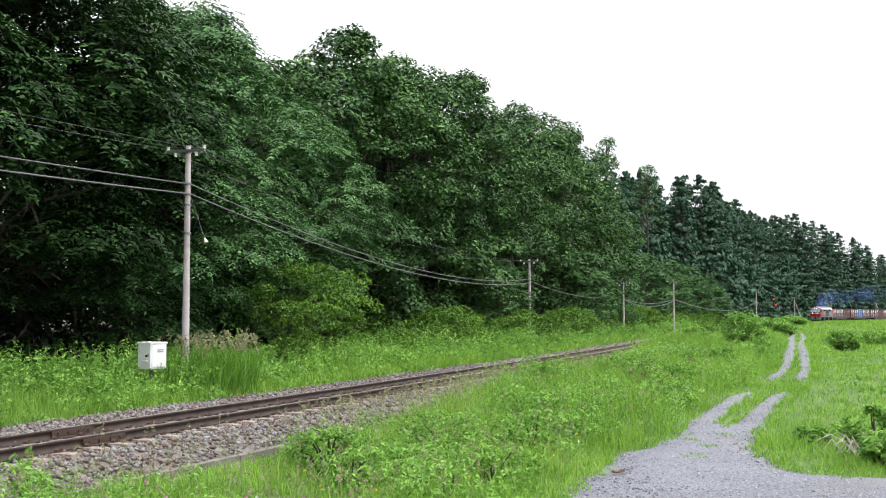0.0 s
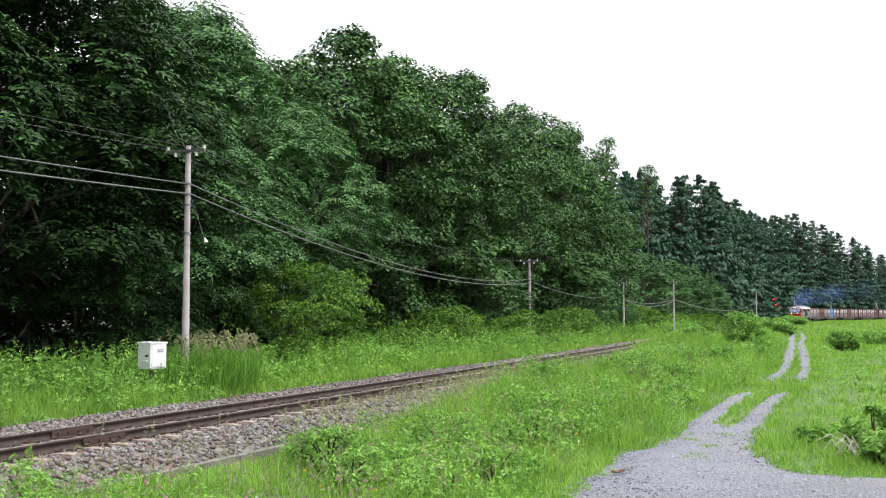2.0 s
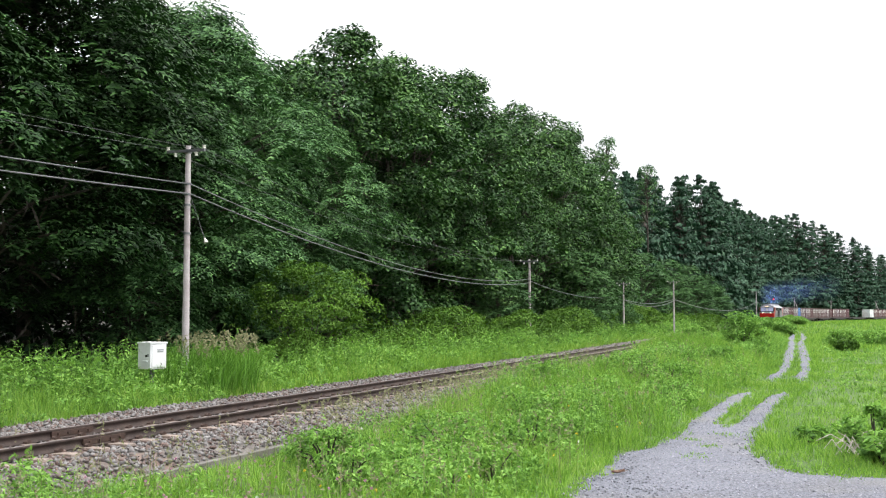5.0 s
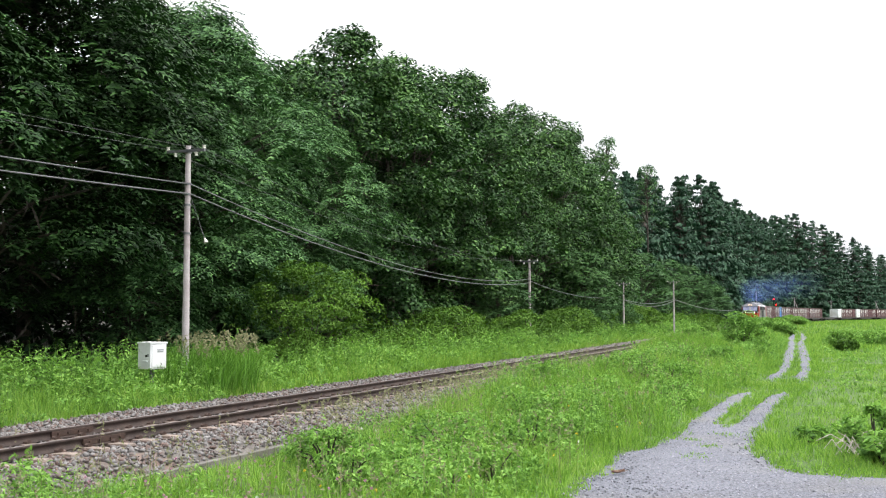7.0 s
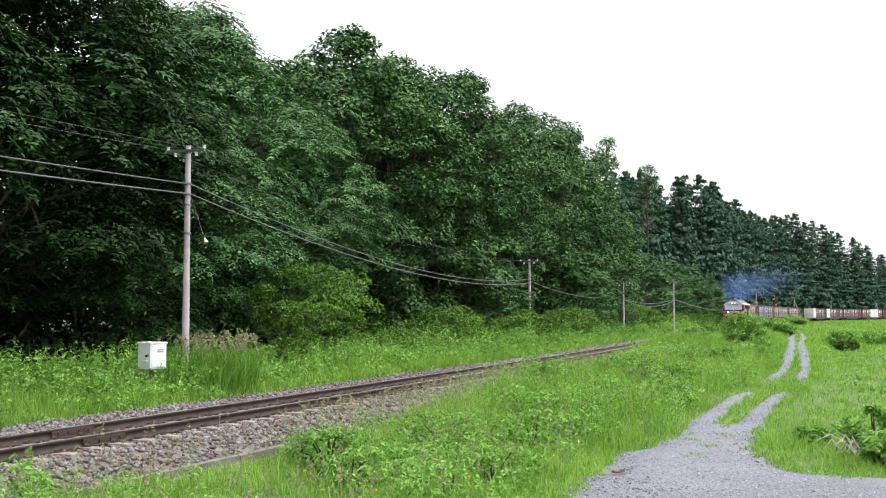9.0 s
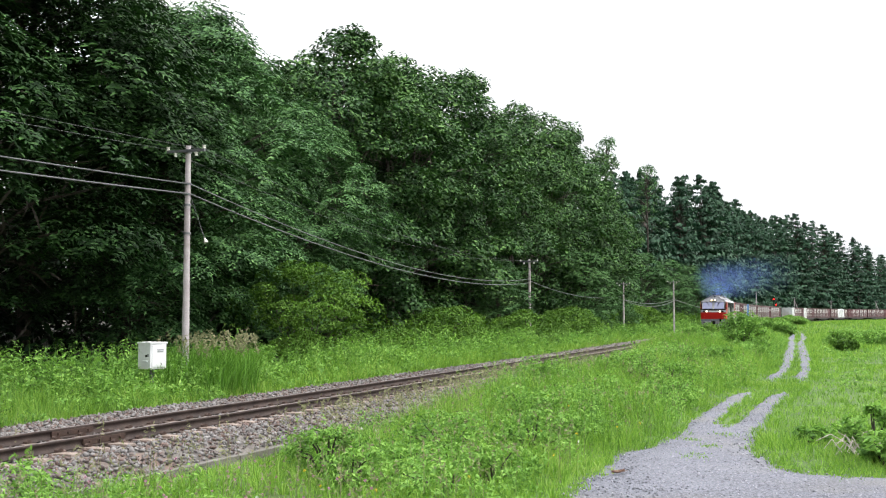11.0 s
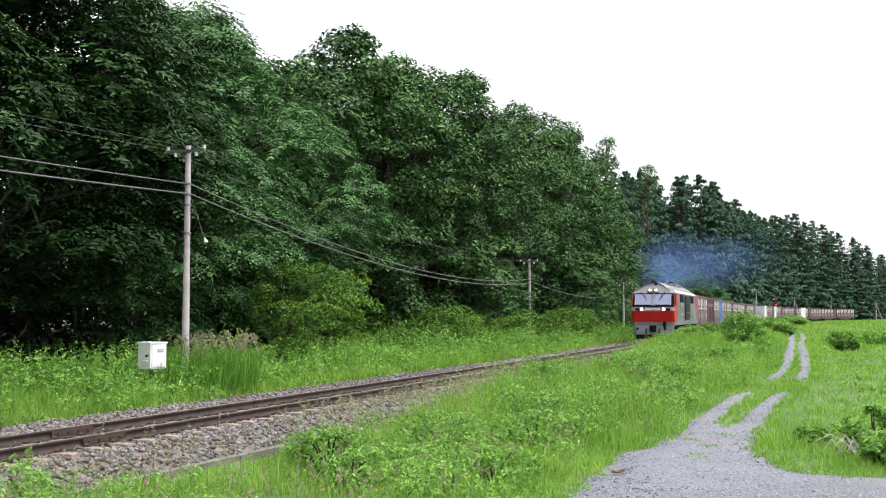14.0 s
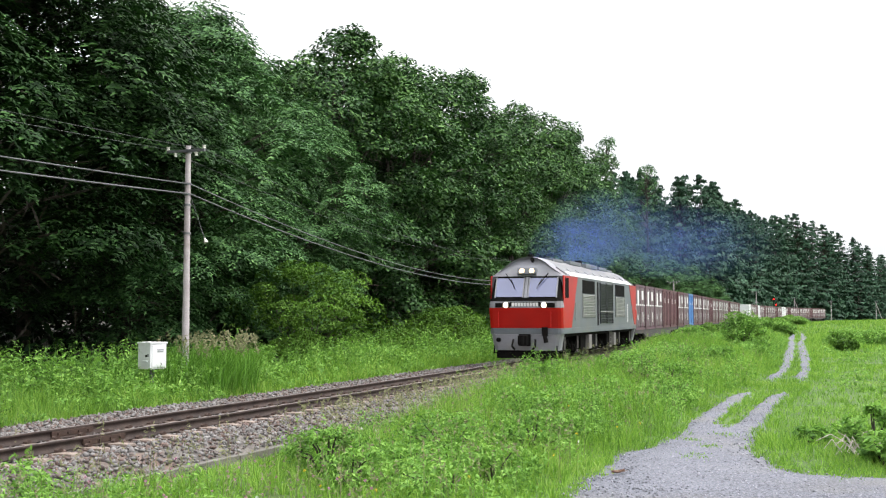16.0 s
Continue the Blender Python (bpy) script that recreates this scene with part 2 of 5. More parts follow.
def build_track():
    ys = np.concatenate([np.arange(-24, 120, 1.0), np.arange(120, 690, 5.0)])
    bed = [(-3.75, -0.62), (-3.3, -0.27), (-1.75, -0.22), (-0.8, -0.2), (0.8, -0.2), (1.6, -0.22), (2.15, -0.42), (2.15, -0.62)]
    tagged(new("ballast_bed", swept("ballast_bed", bed, ys, BALLAST)), "bed of grey and brown crushed stone under the rails", "ballast", kind="structure")
    rails = thing("railway_track", "single railway track with rusty rails on sleepers", "railway track", kind="structure")
    head = [(-0.075, -0.153), (0.075, -0.153), (0.075, -0.142), (0.012, -0.12), (0.012, -0.045), (0.0325, -0.035), (0.0325, -0.004), (0.026, 0.0),
            (-0.026, 0.0), (-0.0325, -0.004), (-0.0325, -0.035), (-0.012, -0.045), (-0.012, -0.12), (-0.075, -0.142)]
    for u in (-0.566, 0.566):
        child(new("rail", swept("rail", head, ys, RAIL, u)), rails)
        band = [(-0.024, 0.0005), (0.024, 0.0005), (0.024, 0.0015), (-0.024, 0.0015)]
        child(new("running_band", swept("running_band", band, ys, RAIL_TOP, u)), rails, "bright worn running surface of the rail")
    return rails


TRACK = build_track()


# ---- the train ----
SPEED = 17.5
S_END = float(np.interp(41.3, LINE_Y, LINE_S))


def travelled(t):
    """Metres the train has gone since the start; it gathers speed, and eases off in the last second."""
    t = t - 0.13 * max(0.0, t - 15.0)
    return SPEED * t + 0.08 * (t - 9.0) ** 2 - 6.48


def train_pose(t, back, span):
    """Pose of a vehicle whose bogies stand back and back + span metres behind the front of the train. Its +y looks forward."""
    s = S_END + SPEED * 16.0 - 5.68 - travelled(t) + back
    a, b = on_track(s), on_track(s + span)
    return Matrix.Translation((a + b) / 2) @ (a - b).to_track_quat("Y", "Z").to_matrix().to_4x4()


RED = surface("paint_red", (0.31, 0.008, 0.006), (0.38, 0.012, 0.008), 1.2, 0.38, bump=0.03, dirt=(0.24, 0.014, 0.011), dirt_amount=0.4)
GREY_SIDE = surface("paint_mid_grey", (0.082, 0.094, 0.107), (0.108, 0.122, 0.136), 1.0, 0.45, bump=0.03, dirt=(0.13, 0.125, 0.115), dirt_amount=0.5)
GREY_FRONT = surface("paint_light_grey", (0.175, 0.175, 0.2), (0.24, 0.24, 0.27), 1.5, 0.45, bump=0.03, dirt=(0.16, 0.145, 0.14), dirt_amount=0.5)
GREY_DARK = surface("paint_slate", (0.09, 0.1, 0.115), (0.13, 0.14, 0.155), 2, 0.5, bump=0.03)
ROOF_PALE = surface("paint_roof_silver", (0.1, 0.1, 0.106), (0.17, 0.17, 0.178), 1.5, 0.55, 0.1, bump=0.04, dirt=(0.2, 0.19, 0.18), dirt_amount=0.6)
BLACK = surface("underframe_black", (0.003, 0.003, 0.003), (0.009, 0.0085, 0.008), 3, 0.9, grain=30, bump=0.2, dirt=(0.014, 0.011, 0.009), dirt_amount=0.6)
EDGE_WHITE = surface("paint_edge_white", (0.55, 0.55, 0.56), (0.68, 0.68, 0.69), 2, 0.45, bump=0.03, dirt=(0.4, 0.38, 0.36), dirt_amount=0.4)
LOUVRE = surface("louvre_dark", (0.03, 0.032, 0.035), (0.055, 0.06, 0.065), 3, 0.5, 0.3, bump=0.1)
LOUVRE_PALE = surface("louvre_pale", (0.22, 0.225, 0.22), (0.32, 0.32, 0.31), 3, 0.5, 0.2, bump=0.1)
WHEEL = surface("wheel_steel", (0.05, 0.042, 0.038), (0.12, 0.1, 0.09), 4, 0.55, 0.6, bump=0.1)
WHITE_MARK = surface("paint_white_marking", (0.55, 0.55, 0.55), (0.75, 0.75, 0.75), 4, 0.6, bump=0.05, dirt=(0.35, 0.3, 0.28), dirt_amount=0.5)
TANK = surface("tank_pale_grey", (0.11, 0.105, 0.1), (0.19, 0.18, 0.175), 2, 0.7, bump=0.1, dirt=(0.07, 0.06, 0.05), dirt_amount=0.7)
HEADLAMP = glow("headlamp_lit", (1.0, 0.88, 0.68), 2.2)
TOPLAMP = glow("upper_lamp_lit", (1.0, 0.72, 0.42), 1.6)
GLASS, _n, _l, _b = nodes_of("cab_glass")
_b.inputs["Base Color"].default_value = (0.09, 0.1, 0.2, 1)
_b.inputs["Roughness"].default_value = 0.06
_b.inputs["Specular IOR Level"].default_value = 1.0
_b.inputs["Coat Weight"].default_value = 1.0
_b.inputs["Metallic"].default_value = 0.2
_b.inputs["Coat Roughness"].default_value = 0.03

RED.node_tree.nodes["Principled BSDF"].inputs["Specular IOR Level"].default_value = 0.2
for _m in (BLACK, LOUVRE):
    _m.node_tree.nodes["Principled BSDF"].inputs["Specular IOR Level"].default_value = 0.06
MOVERS, SPINNERS = [], []
LOCO_WIDE = 1.03  # the sides drawn at 1.4 m stand 1.44 m out
FY = 9.3  # front face
BY = -8.5  # rear face


def wheelset(parent, y, r=0.43):
    """Two flanged wheels on an axle, turning about x."""
    bm = bmesh.new()
    for s in (-1, 1):
        rod(bm, (s * 0.50, 0, 0), (s * 0.52, 0, 0), r + 0.028, r + 0.028, 18)
        rod(bm, (s * 0.52, 0, 0), (s * 0.635, 0, 0), r, r - 0.004, 18)
        for k in range(6):
            a = k * math.pi / 3
            rod(bm, (s * 0.636, 0.24 * math.cos(a), 0.24 * math.sin(a)), (s * 0.645, 0.24 * math.cos(a), 0.24 * math.sin(a)), 0.05, 0.05, 8)
    rod(bm, (-0.66, 0, 0), (0.66, 0, 0), 0.075, 0.075, 12)
    ob = part("wheelset", bm, WHEEL, parent, "steel wheels on an axle")
    ob.matrix_basis = pose(0, y, r)
    SPINNERS.append((ob, y, r))
    return ob


def bogie(parent, y, base=2.1, r=0.43, material=None):
    bm = bmesh.new()
    for s in (-1, 1):
        x = s * 0.86
        prism(bm, [(y - base / 2 - 0.5, 0.46), (y - base / 2 - 0.25, 0.62), (y - 0.5, 0.62), (y - 0.35, 0.44), (y + 0.35, 0.44), (y + 0.5, 0.62),
                   (y + base / 2 + 0.25, 0.62), (y + base / 2 + 0.5, 0.46), (y + base / 2 + 0.5, 0.36), (y + base / 2 - 0.3, 0.36), (y + 0.3, 0.26),
                   (y - 0.3, 0.26), (y - base / 2 + 0.3, 0.36), (y - base / 2 - 0.5, 0.36)], "x", x - 0.07, x + 0.07)
        for w in (-base / 2, base / 2):
            box(bm, (0.16, 0.34, 0.34), (s * 0.95, y + w, r), 0.04)
            rod(bm, (s * 1.03, y + w, r), (s * 1.08, y + w, r), 0.12, 0.10, 12)
            for q in (-0.28, 0.28):
                rod(bm, (s * 0.95, y + w + q, 0.36), (s * 0.95, y + w + q, 0.72), 0.07, 0.07, 10)
        rod(bm, (s * 1.02, y - 0.2, 0.5), (s * 1.02, y + 0.5, 0.85), 0.05, 0.05, 8)
    box(bm, (1.7, 0.5, 0.24), (0, y, 0.55), 0.03)
    return part("bogie", bm, material or BLACK, parent, "black bogie frame with springs and axle boxes")


def ring(y, scale=1.0, low=1.31, drop=0.0):
    """Outline of the body's section: upright sides, inclined shoulders, arched roof."""
    w = 1.4 * scale
    out = [(-w, low), (-w, 3.33 - drop), (-0.88 * scale, 3.70 - drop)]
    for k in range(1, 10):
        a = k / 10
        out.append((-0.88 * scale + 1.76 * scale * a, 3.70 - drop + 0.38 * math.sin(math.pi * a) ** 0.8))
    out += [(0.88 * scale, 3.70 - drop), (w, 3.33 - drop), (w, low)]
    return out


def band(bm, y0, y1, z0, z1, half0=1.4, half1=1.4, depth=0.35):
    """A piece of the front: from the height z0, at y0, to z1, at y1, with rounded corners, depth metres thick."""
    def row(y, z, w):
        return [(-w, y - depth, z), (-w, y - 0.16, z), (-w + 0.05, y - 0.05, z), (-w + 0.18, y, z), (w - 0.18, y, z), (w - 0.05, y - 0.05, z), (w, y - 0.16, z), (w, y - depth, z)]
    a = [bm.verts.new(p) for p in row(y0, z0, half0)]
    b = [bm.verts.new(p) for p in row(y1, z1, half1)]
    n = len(a)
    for i in range(n):
        bm.faces.new((a[i], a[(i + 1) % n], b[(i + 1) % n], b[i]))
    bm.faces.new(a[::-1])
    bm.faces.new(b)
    bmesh.ops.recalc_face_normals(bm, faces=bm.faces)
    return bm


def side_panel(bm, s, pts, out=1.4, proud=0.012):
    """A flat panel on the side s, from (y, z) points."""
    lo, hi = sorted((s * (out - 0.02), s * (out + proud)))
    return prism(bm, pts, "x", lo, hi)


def louvre(bm, s, y0, y1, z0, z1, n, proud=0.02):
    x = s * (1.4 + proud)
    box(bm, (0.04, y1 - y0, z1 - z0), (s * 1.39, (y0 + y1) / 2, (z0 + z1) / 2))
    for k in range(n):
        z = z0 + (k + 0.5) * (z1 - z0) / n
        box(bm, (0.05, y1 - y0 - 0.04, 0.5 * (z1 - z0) / n), (x, (y0 + y1) / 2, z), 0, Euler((0, s * 0.5, 0)).to_matrix())
    for y in (y0, y1):
        box(bm, (0.09, 0.05, z1 - z0 + 0.05), (s * 1.4, y, (z0 + z1) / 2))


def build_locomotive():
    loco = thing("locomotive", "red and grey diesel locomotive with lit headlamps on the track", "locomotive")
    # body shell behind the cab front
    bm = bmesh.new()
    prism(bm, ring(0), "y", BY + 1.5, FY - 1.5)
    cab = [(-1.4, 1.31), (-1.4, 3.32), (1.4, 3.32), (1.4, 1.31)]
    prism(bm, cab, "y", FY - 1.5, FY - 0.5)
    prism(bm, cab, "y", BY + 0.5, BY + 1.5)
    body = part("body", bm, GREY_SIDE, loco, "grey painted body with louvred sides")
    # roof skin
    bm = bmesh.new()
    prism(bm, [(x * 1.006, z + 0.012) for x, z in ring(0)[1:-1]], "y", BY + 1.55, FY - 1.55)
    roof = part("roof", bm, ROOF_PALE, loco, "pale silver arched roof")
    for y, w, l, h in ((5.6, 0.9, 1.8, 0.12), (2.6, 1.1, 2.2, 0.16), (-0.6, 1.2, 2.6, 0.2), (-3.6, 1.1, 2.0, 0.16), (-6.2, 0.8, 1.4, 0.12)):
        part("roof_hatch", box(bmesh.new(), (w, l, h), (0, y, 4.06), 0.03), GREY_DARK, roof, "dark roof hatch")
    for s in (-1, 1):
        for y in np.arange(-7.6, 8.2, 1.75):
            part("roof_rib", box(bmesh.new(), (0.05, 0.05, 0.5), (s * 1.15, float(y), 3.53), 0, Euler((0, -s * 0.95, 0)).to_matrix()), GREY_FRONT, roof)
    for s in (-1, 1):
        edge = bmesh.new()
        lo, hi = (1.41, 3.34), (1.16, 3.52)
        prism(edge, [(s * lo[0], lo[1]), (s * (lo[0] + 0.012), lo[1] + 0.012), (s * (hi[0] + 0.012), hi[1] + 0.016), (s * hi[0], hi[1])], "y", BY + 1.62, FY - 1.62)
        part("roof_edge", edge, EDGE_WHITE, roof, "white painted roof edge")
    part("exhaust", rod(rod(bmesh.new(), (0.25, 0.6, 4.1), (0.25, 0.6, 4.3), 0.16, 0.15, 14), (-0.25, 0.6, 4.1), (-0.25, 0.6, 4.3), 0.16, 0.15, 14), BLACK, roof, "sooty black exhaust stubs")
    # front, and the plainer rear, piece by piece
    for f, name in ((1, "cab_front"), (-1, "cab_rear")):
        front = child(new(name), loco, "cab end with a wide two-pane windscreen")
        front.matrix_basis = pose(0, 0, 0) if f > 0 else pose(0, FY + BY, 0, 0, 0, 180)
        skirt = band(bmesh.new(), FY - 0.24, FY - 0.17, 0.46, 1.07, 1.25, 1.36, 0.5)
        part("skirt", skirt, GREY_FRONT, front, "light grey skirt below the buffer beam")
        part("buffer_beam", band(bmesh.new(), FY - 0.17, FY - 0.16, 1.074, 1.305, 1.4, 1.4), GREY_DARK, front, "dark grey band")
        part("nose", band(bmesh.new(), FY - 0.17, FY - 0.03, 1.31, 2.085, 1.405, 1.425), RED, front, "glossy red front panel")
        part("lamp_band", band(bmesh.new(), FY - 0.055, FY - 0.09, 2.09, 2.34, 1.42, 1.40), GREY_FRONT, front, "light grey band with headlamps")
        part("sill", band(bmesh.new(), FY - 0.085, FY - 0.12, 2.342, 2.43, 1.40, 1.38), BLACK, front)
        part("windscreen_surround", band(bmesh.new(), FY - 0.13, FY - 0.50, 2.432, 3.30, 1.37, 1.33, 0.30), BLACK, front, "dark windscreen frame")
        lean = math.atan2(0.37, 0.868)
        for s in (-1, 1):
            wz, wy = 2.87, FY - 0.3
            bm = box(bmesh.new(), (1.06, 0.02, 0.80), (s * 0.635, wy, wz), 0.008, Euler((lean, 0, 0)).to_matrix())
            part("windscreen", bm, GLASS, front, "large windscreen pane reflecting the sky")
            for bx in (0.10, 1.18):
                part("window_post", box(bmesh.new(), (0.045, 0.05, 0.86), (s * bx, wy - 0.005, wz), 0.008, Euler((lean, 0, 0)).to_matrix()), GREY_FRONT, front)
            wiper = rod(bmesh.new(), (s * 0.82, FY - 0.40, 3.42), (s * 0.50, FY - 0.26, 2.98), 0.02, 0.014, 6)
            rod(wiper, (s * 0.60, FY - 0.30, 3.2), (s * 0.42, FY - 0.20, 2.82), 0.018, 0.012, 6)
            part("wiper", wiper, BLACK, front)
            part("side_window", box(bmesh.new(), (0.03, 0.5, 0.72), (s * 1.385, FY - 0.95, 2.86), 0.01), GLASS, front)
            housing = part("lamp_housing", box(bmesh.new(), (0.56, 0.08, 0.17), (s * 0.86, FY - 0.055, 2.19), 0.03), BLACK, front, "dark lamp recess")
            lampm = HEADLAMP if f > 0 else GLASS
            part("headlamp", rod(bmesh.new(), (s * 0.73, FY - 0.03, 2.19), (s * 0.73, FY + 0.015, 2.19), 0.105, 0.09, 18), lampm, housing, "lit round headlamp" if f > 0 else "")
            part("handrail", rod(bmesh.new(), (s * 1.0, FY + 0.03, 1.36), (s * 1.0, FY + 0.03, 1.95), 0.02, 0.02, 6), RED, front, "red handrail")
            part("upper_lamp", rod(bmesh.new(), (s * 0.19, FY - 0.40, 3.51), (s * 0.19, FY - 0.34, 3.50), 0.10, 0.09, 16), TOPLAMP if f > 0 else GLASS, front, "lit warm upper lamp" if f > 0 else "")
            part("step_iron", box(box(bmesh.new(), (0.5, 0.06, 0.04), (s * 1.0, FY - 0.1, 0.36), 0.01), (0.04, 0.05, 0.3), (s * 1.2, FY - 0.12, 0.5), 0.01), BLACK, front)
        part("centre_pillar", box(bmesh.new(), (0.12, 0.05, 0.88), (0, FY - 0.3, 2.87), 0.01, Euler((lean, 0, 0)).to_matrix()), GREY_FRONT, front)
        # hood over the windscreen, drawn back to the roof
        bm = bmesh.new()
        prof = ring(0, 0.985, 3.30)[1:-1]
        rows = []
        for y, sc, dz in ((FY - 0.44, 0.95, -0.02), (FY - 0.50, 0.985, 0.0), (FY - 1.6, 1.008, 0.016)):
            tip = y > FY - 0.46
            row = []
            for x, z in prof:
                arch = max(0.0, z - 3.42) if tip else 0.0
                row.append(bm.verts.new((x * sc, y - 0.55 * arch if tip else y - 0.32 * max(0, z - 3.66) * (y > FY - 0.6), z + dz - 0.06 * arch)))
            rows.append(row)
        for a, b in zip(rows, rows[1:]):
            for i in range(len(a) - 1):
                bm.faces.new((a[i], b[i], b[i + 1], a[i + 1]))
        bm.faces.new(rows[0])
        bm.faces.new(rows[-1][::-1])
        for a, b in zip(rows, rows[1:]):
            bm.faces.new((a[0], a[-1], b[-1], b[0]))
        bmesh.ops.recalc_face_normals(bm, faces=bm.faces)
        part("hood", bm, GREY_FRONT, front, "domed grey hood over the windscreen")
        part("upper_lamp_box", box(bmesh.new(), (0.74, 0.12, 0.24), (0, FY - 0.43, 3.5), 0.03, Euler((0.3, 0, 0)).to_matrix()), GREY_DARK, front)
        part("antenna", box(bmesh.new(), (0.16, 0.16, 0.14), (0, FY - 0.95, 4.12), 0.02), BLACK, front)
        part("horn", rod(bmesh.new(), (-0.15, FY - 0.75, 3.86), (-0.15, FY - 0.62, 3.98), 0.05, 0.08, 10), BLACK, front)
        part("number_plate", box(bmesh.new(), (1.16, 0.012, 0.2), (0, FY - 0.068, 2.215), 0.004), BLACK, front, "dark plate strip")
        for k in range(9):
            part("number_bar", box(bmesh.new(), (0.092, 0.02, 0.14), (-0.46 + 0.115 * k, FY - 0.055, 2.215), 0.004), EDGE_WHITE, front, "white raised marking")
        # coupler, hoses, plough
        coup = bmesh.new()
        box(coup, (0.34, 0.5, 0.36), (0, FY + 0.15, 0.86), 0.06)
        rod(coup, (0, FY + 0.42, 0.70), (0, FY + 0.42, 1.04), 0.10, 0.10, 12)
        box(coup, (0.46, 0.1, 0.46), (0, FY - 0.02, 0.86), 0.04)
        part("coupler", coup, BLACK, front, "black knuckle coupler")
        for s, x in ((-1, -0.42), (1, 0.42)):
            hose = rod(bmesh.new(), (x, FY + 0.02, 0.88), (x * 1.05, FY + 0.16, 0.62), 0.04, 0.04, 8)
            rod(hose, (x * 1.05, FY + 0.16, 0.62), (x * 0.8, FY + 0.12, 0.5), 0.04, 0.04, 8)
            part("brake_hose", hose, BLACK, front)
        jump = box(bmesh.new(), (0.22, 0.14, 0.34), (-0.78, FY + 0.03, 1.18), 0.04)
        rod(jump, (-0.78, FY + 0.04, 1.02), (-0.84, FY + 0.08, 0.78), 0.07, 0.09, 10)
        part("jumper_box", jump, BLACK, front)
        part("tail_lamp", rod(bmesh.new(), (1.02, FY - 0.1, 0.86), (1.02, FY - 0.0, 0.86), 0.09, 0.08, 12), BLACK, front)
        part("plough", box(bmesh.new(), (2.3, 0.12, 0.3), (0, FY - 0.35, 0.30), 0.03, Euler((0.2, 0, 0)).to_matrix()), BLACK, front)
    # sides
    for s in (-1, 1):
        a, b = 1.31, 3.33
        part("side_panel", side_panel(bmesh.new(), s, [(FY - 0.36, a), (FY - 0.36, b), (FY - 2.9, b), (FY - 1.75, a)]), RED, body, "red painted side area")
        part("side_panel", side_panel(bmesh.new(), s, [(BY + 0.36, a), (BY + 0.9, a), (BY + 2.4, b), (BY + 0.36, b)]), RED, body, "red painted side area")
        part("side_sill", box(bmesh.new(), (0.05, FY - BY - 0.8, 0.22), (s * 1.385, (FY + BY) / 2, 1.2), 0.01), GREY_SIDE, body)
        part("cab_window", box(bmesh.new(), (0.03, 0.62, 0.78), (s * 1.405, FY - 0.92, 2.86), 0.01), BLACK, body)
        for y0, y1 in ((2.95, 5.45), (-4.6, -2.1)):
            g = bmesh.new()
            box(g, (0.05, y1 - y0, 0.55), (s * 1.395, (y0 + y1) / 2, 2.98), 0.01)
            part("air_intake", g, BLACK, body, "black air intake")
            g = bmesh.new()
            louvre(g, s, y0, y1, 1.72, 2.66, 14)
            part("louvre", g, LOUVRE_PALE, body, "pale louvred radiator panel")
        for y0, y1 in ((0.35, 1.75), (-1.3, 0.2)):
            g = bmesh.new()
            louvre(g, s, y0, y1, 1.45, 3.22, 24, 0.03)
            part("louvre", g, LOUVRE, body, "dark tall louvred door")
        part("grab_rail", rod(bmesh.new(), (s * 1.46, -1.4, 1.95), (s * 1.46, 1.9, 1.95), 0.02, 0.02, 6), LOUVRE_PALE, body)
        part("door_post", box(bmesh.new(), (0.06, 0.08, 1.9), (s * 1.41, 2.25, 2.3), 0.01), BLACK, body)
        for k in range(8):
            part("marking_bar", box(bmesh.new(), (0.012, 0.24, 0.085), (s * 1.412, -5.5, 1.5 + 0.115 * k), 0), WHITE_MARK, body, "small pale marking")
        for y in (-6.6, 7.0):
            part("door_handle", rod(bmesh.new(), (s * 1.45, y, 1.6), (s * 1.45, y, 2.3), 0.018, 0.018, 6), LOUVRE_PALE, body)
    # underframe
    under = part("underframe", box(box(bmesh.new(), (2.5, FY - BY - 1.4, 0.2), (0, (FY + BY) / 2, 1.06), 0.02), (1.2, 15.5, 0.3), (0, 0.4, 0.85), 0.02), BLACK, loco, "black underframe")
    for s in (-1, 1):
        for y, w in ((3.6, 0.6), (-2.2, 0.55)):
            part("tank", box(bmesh.new(), (0.4, w, 0.6), (s * 1.16, y, 0.68), 0.05), TANK, under, "pale equipment box")
        # black boxes added to close the bright gaps under the body
        for y, w in ((3.3, 3.2), (-2.6, 3.4), (8.2, 0.9), (-7.5, 0.9)):
            part("under_filler", box(bmesh.new(), (0.5, w, 0.66), (s * 0.95, y, 0.72), 0.05), BLACK, under, "black filler box added to darken the space under the body")
        ladder = bmesh.new()
        for y in (-1.55, -1.15):
            rod(ladder, (s * 1.3, y, 0.3), (s * 1.3, y, 1.1), 0.022, 0.022, 6)
        for k in range(4):
            rod(ladder, (s * 1.3, -1.55, 0.36 + 0.2 * k), (s * 1.3, -1.15, 0.36 + 0.2 * k), 0.02, 0.02, 6)
        part("ladder", ladder, TANK, under)
        for y in (7.9, 5.5, 1.6, -4.2, -7.3):
            part("pipe", rod(bmesh.new(), (s * 1.2, y, 0.45), (s * 1.2, y, 1.0), 0.035, 0.035, 8), TANK, under)
    for y in (6.3, 0.4, -5.5):
        bogie(loco, y)
        for d in (-1.05, 1.05):
            wheelset(loco, y + d)
    for o in loco.children_recursive:
        if o.type == "MESH" and not o.name.startswith("wheelset"):
            o.data.transform(Matrix.Diagonal((LOCO_WIDE, 1, 1, 1)))
    MOVERS.append((loco, 3.0, 13.6, Matrix.Identity(4)))


build_locomotive()

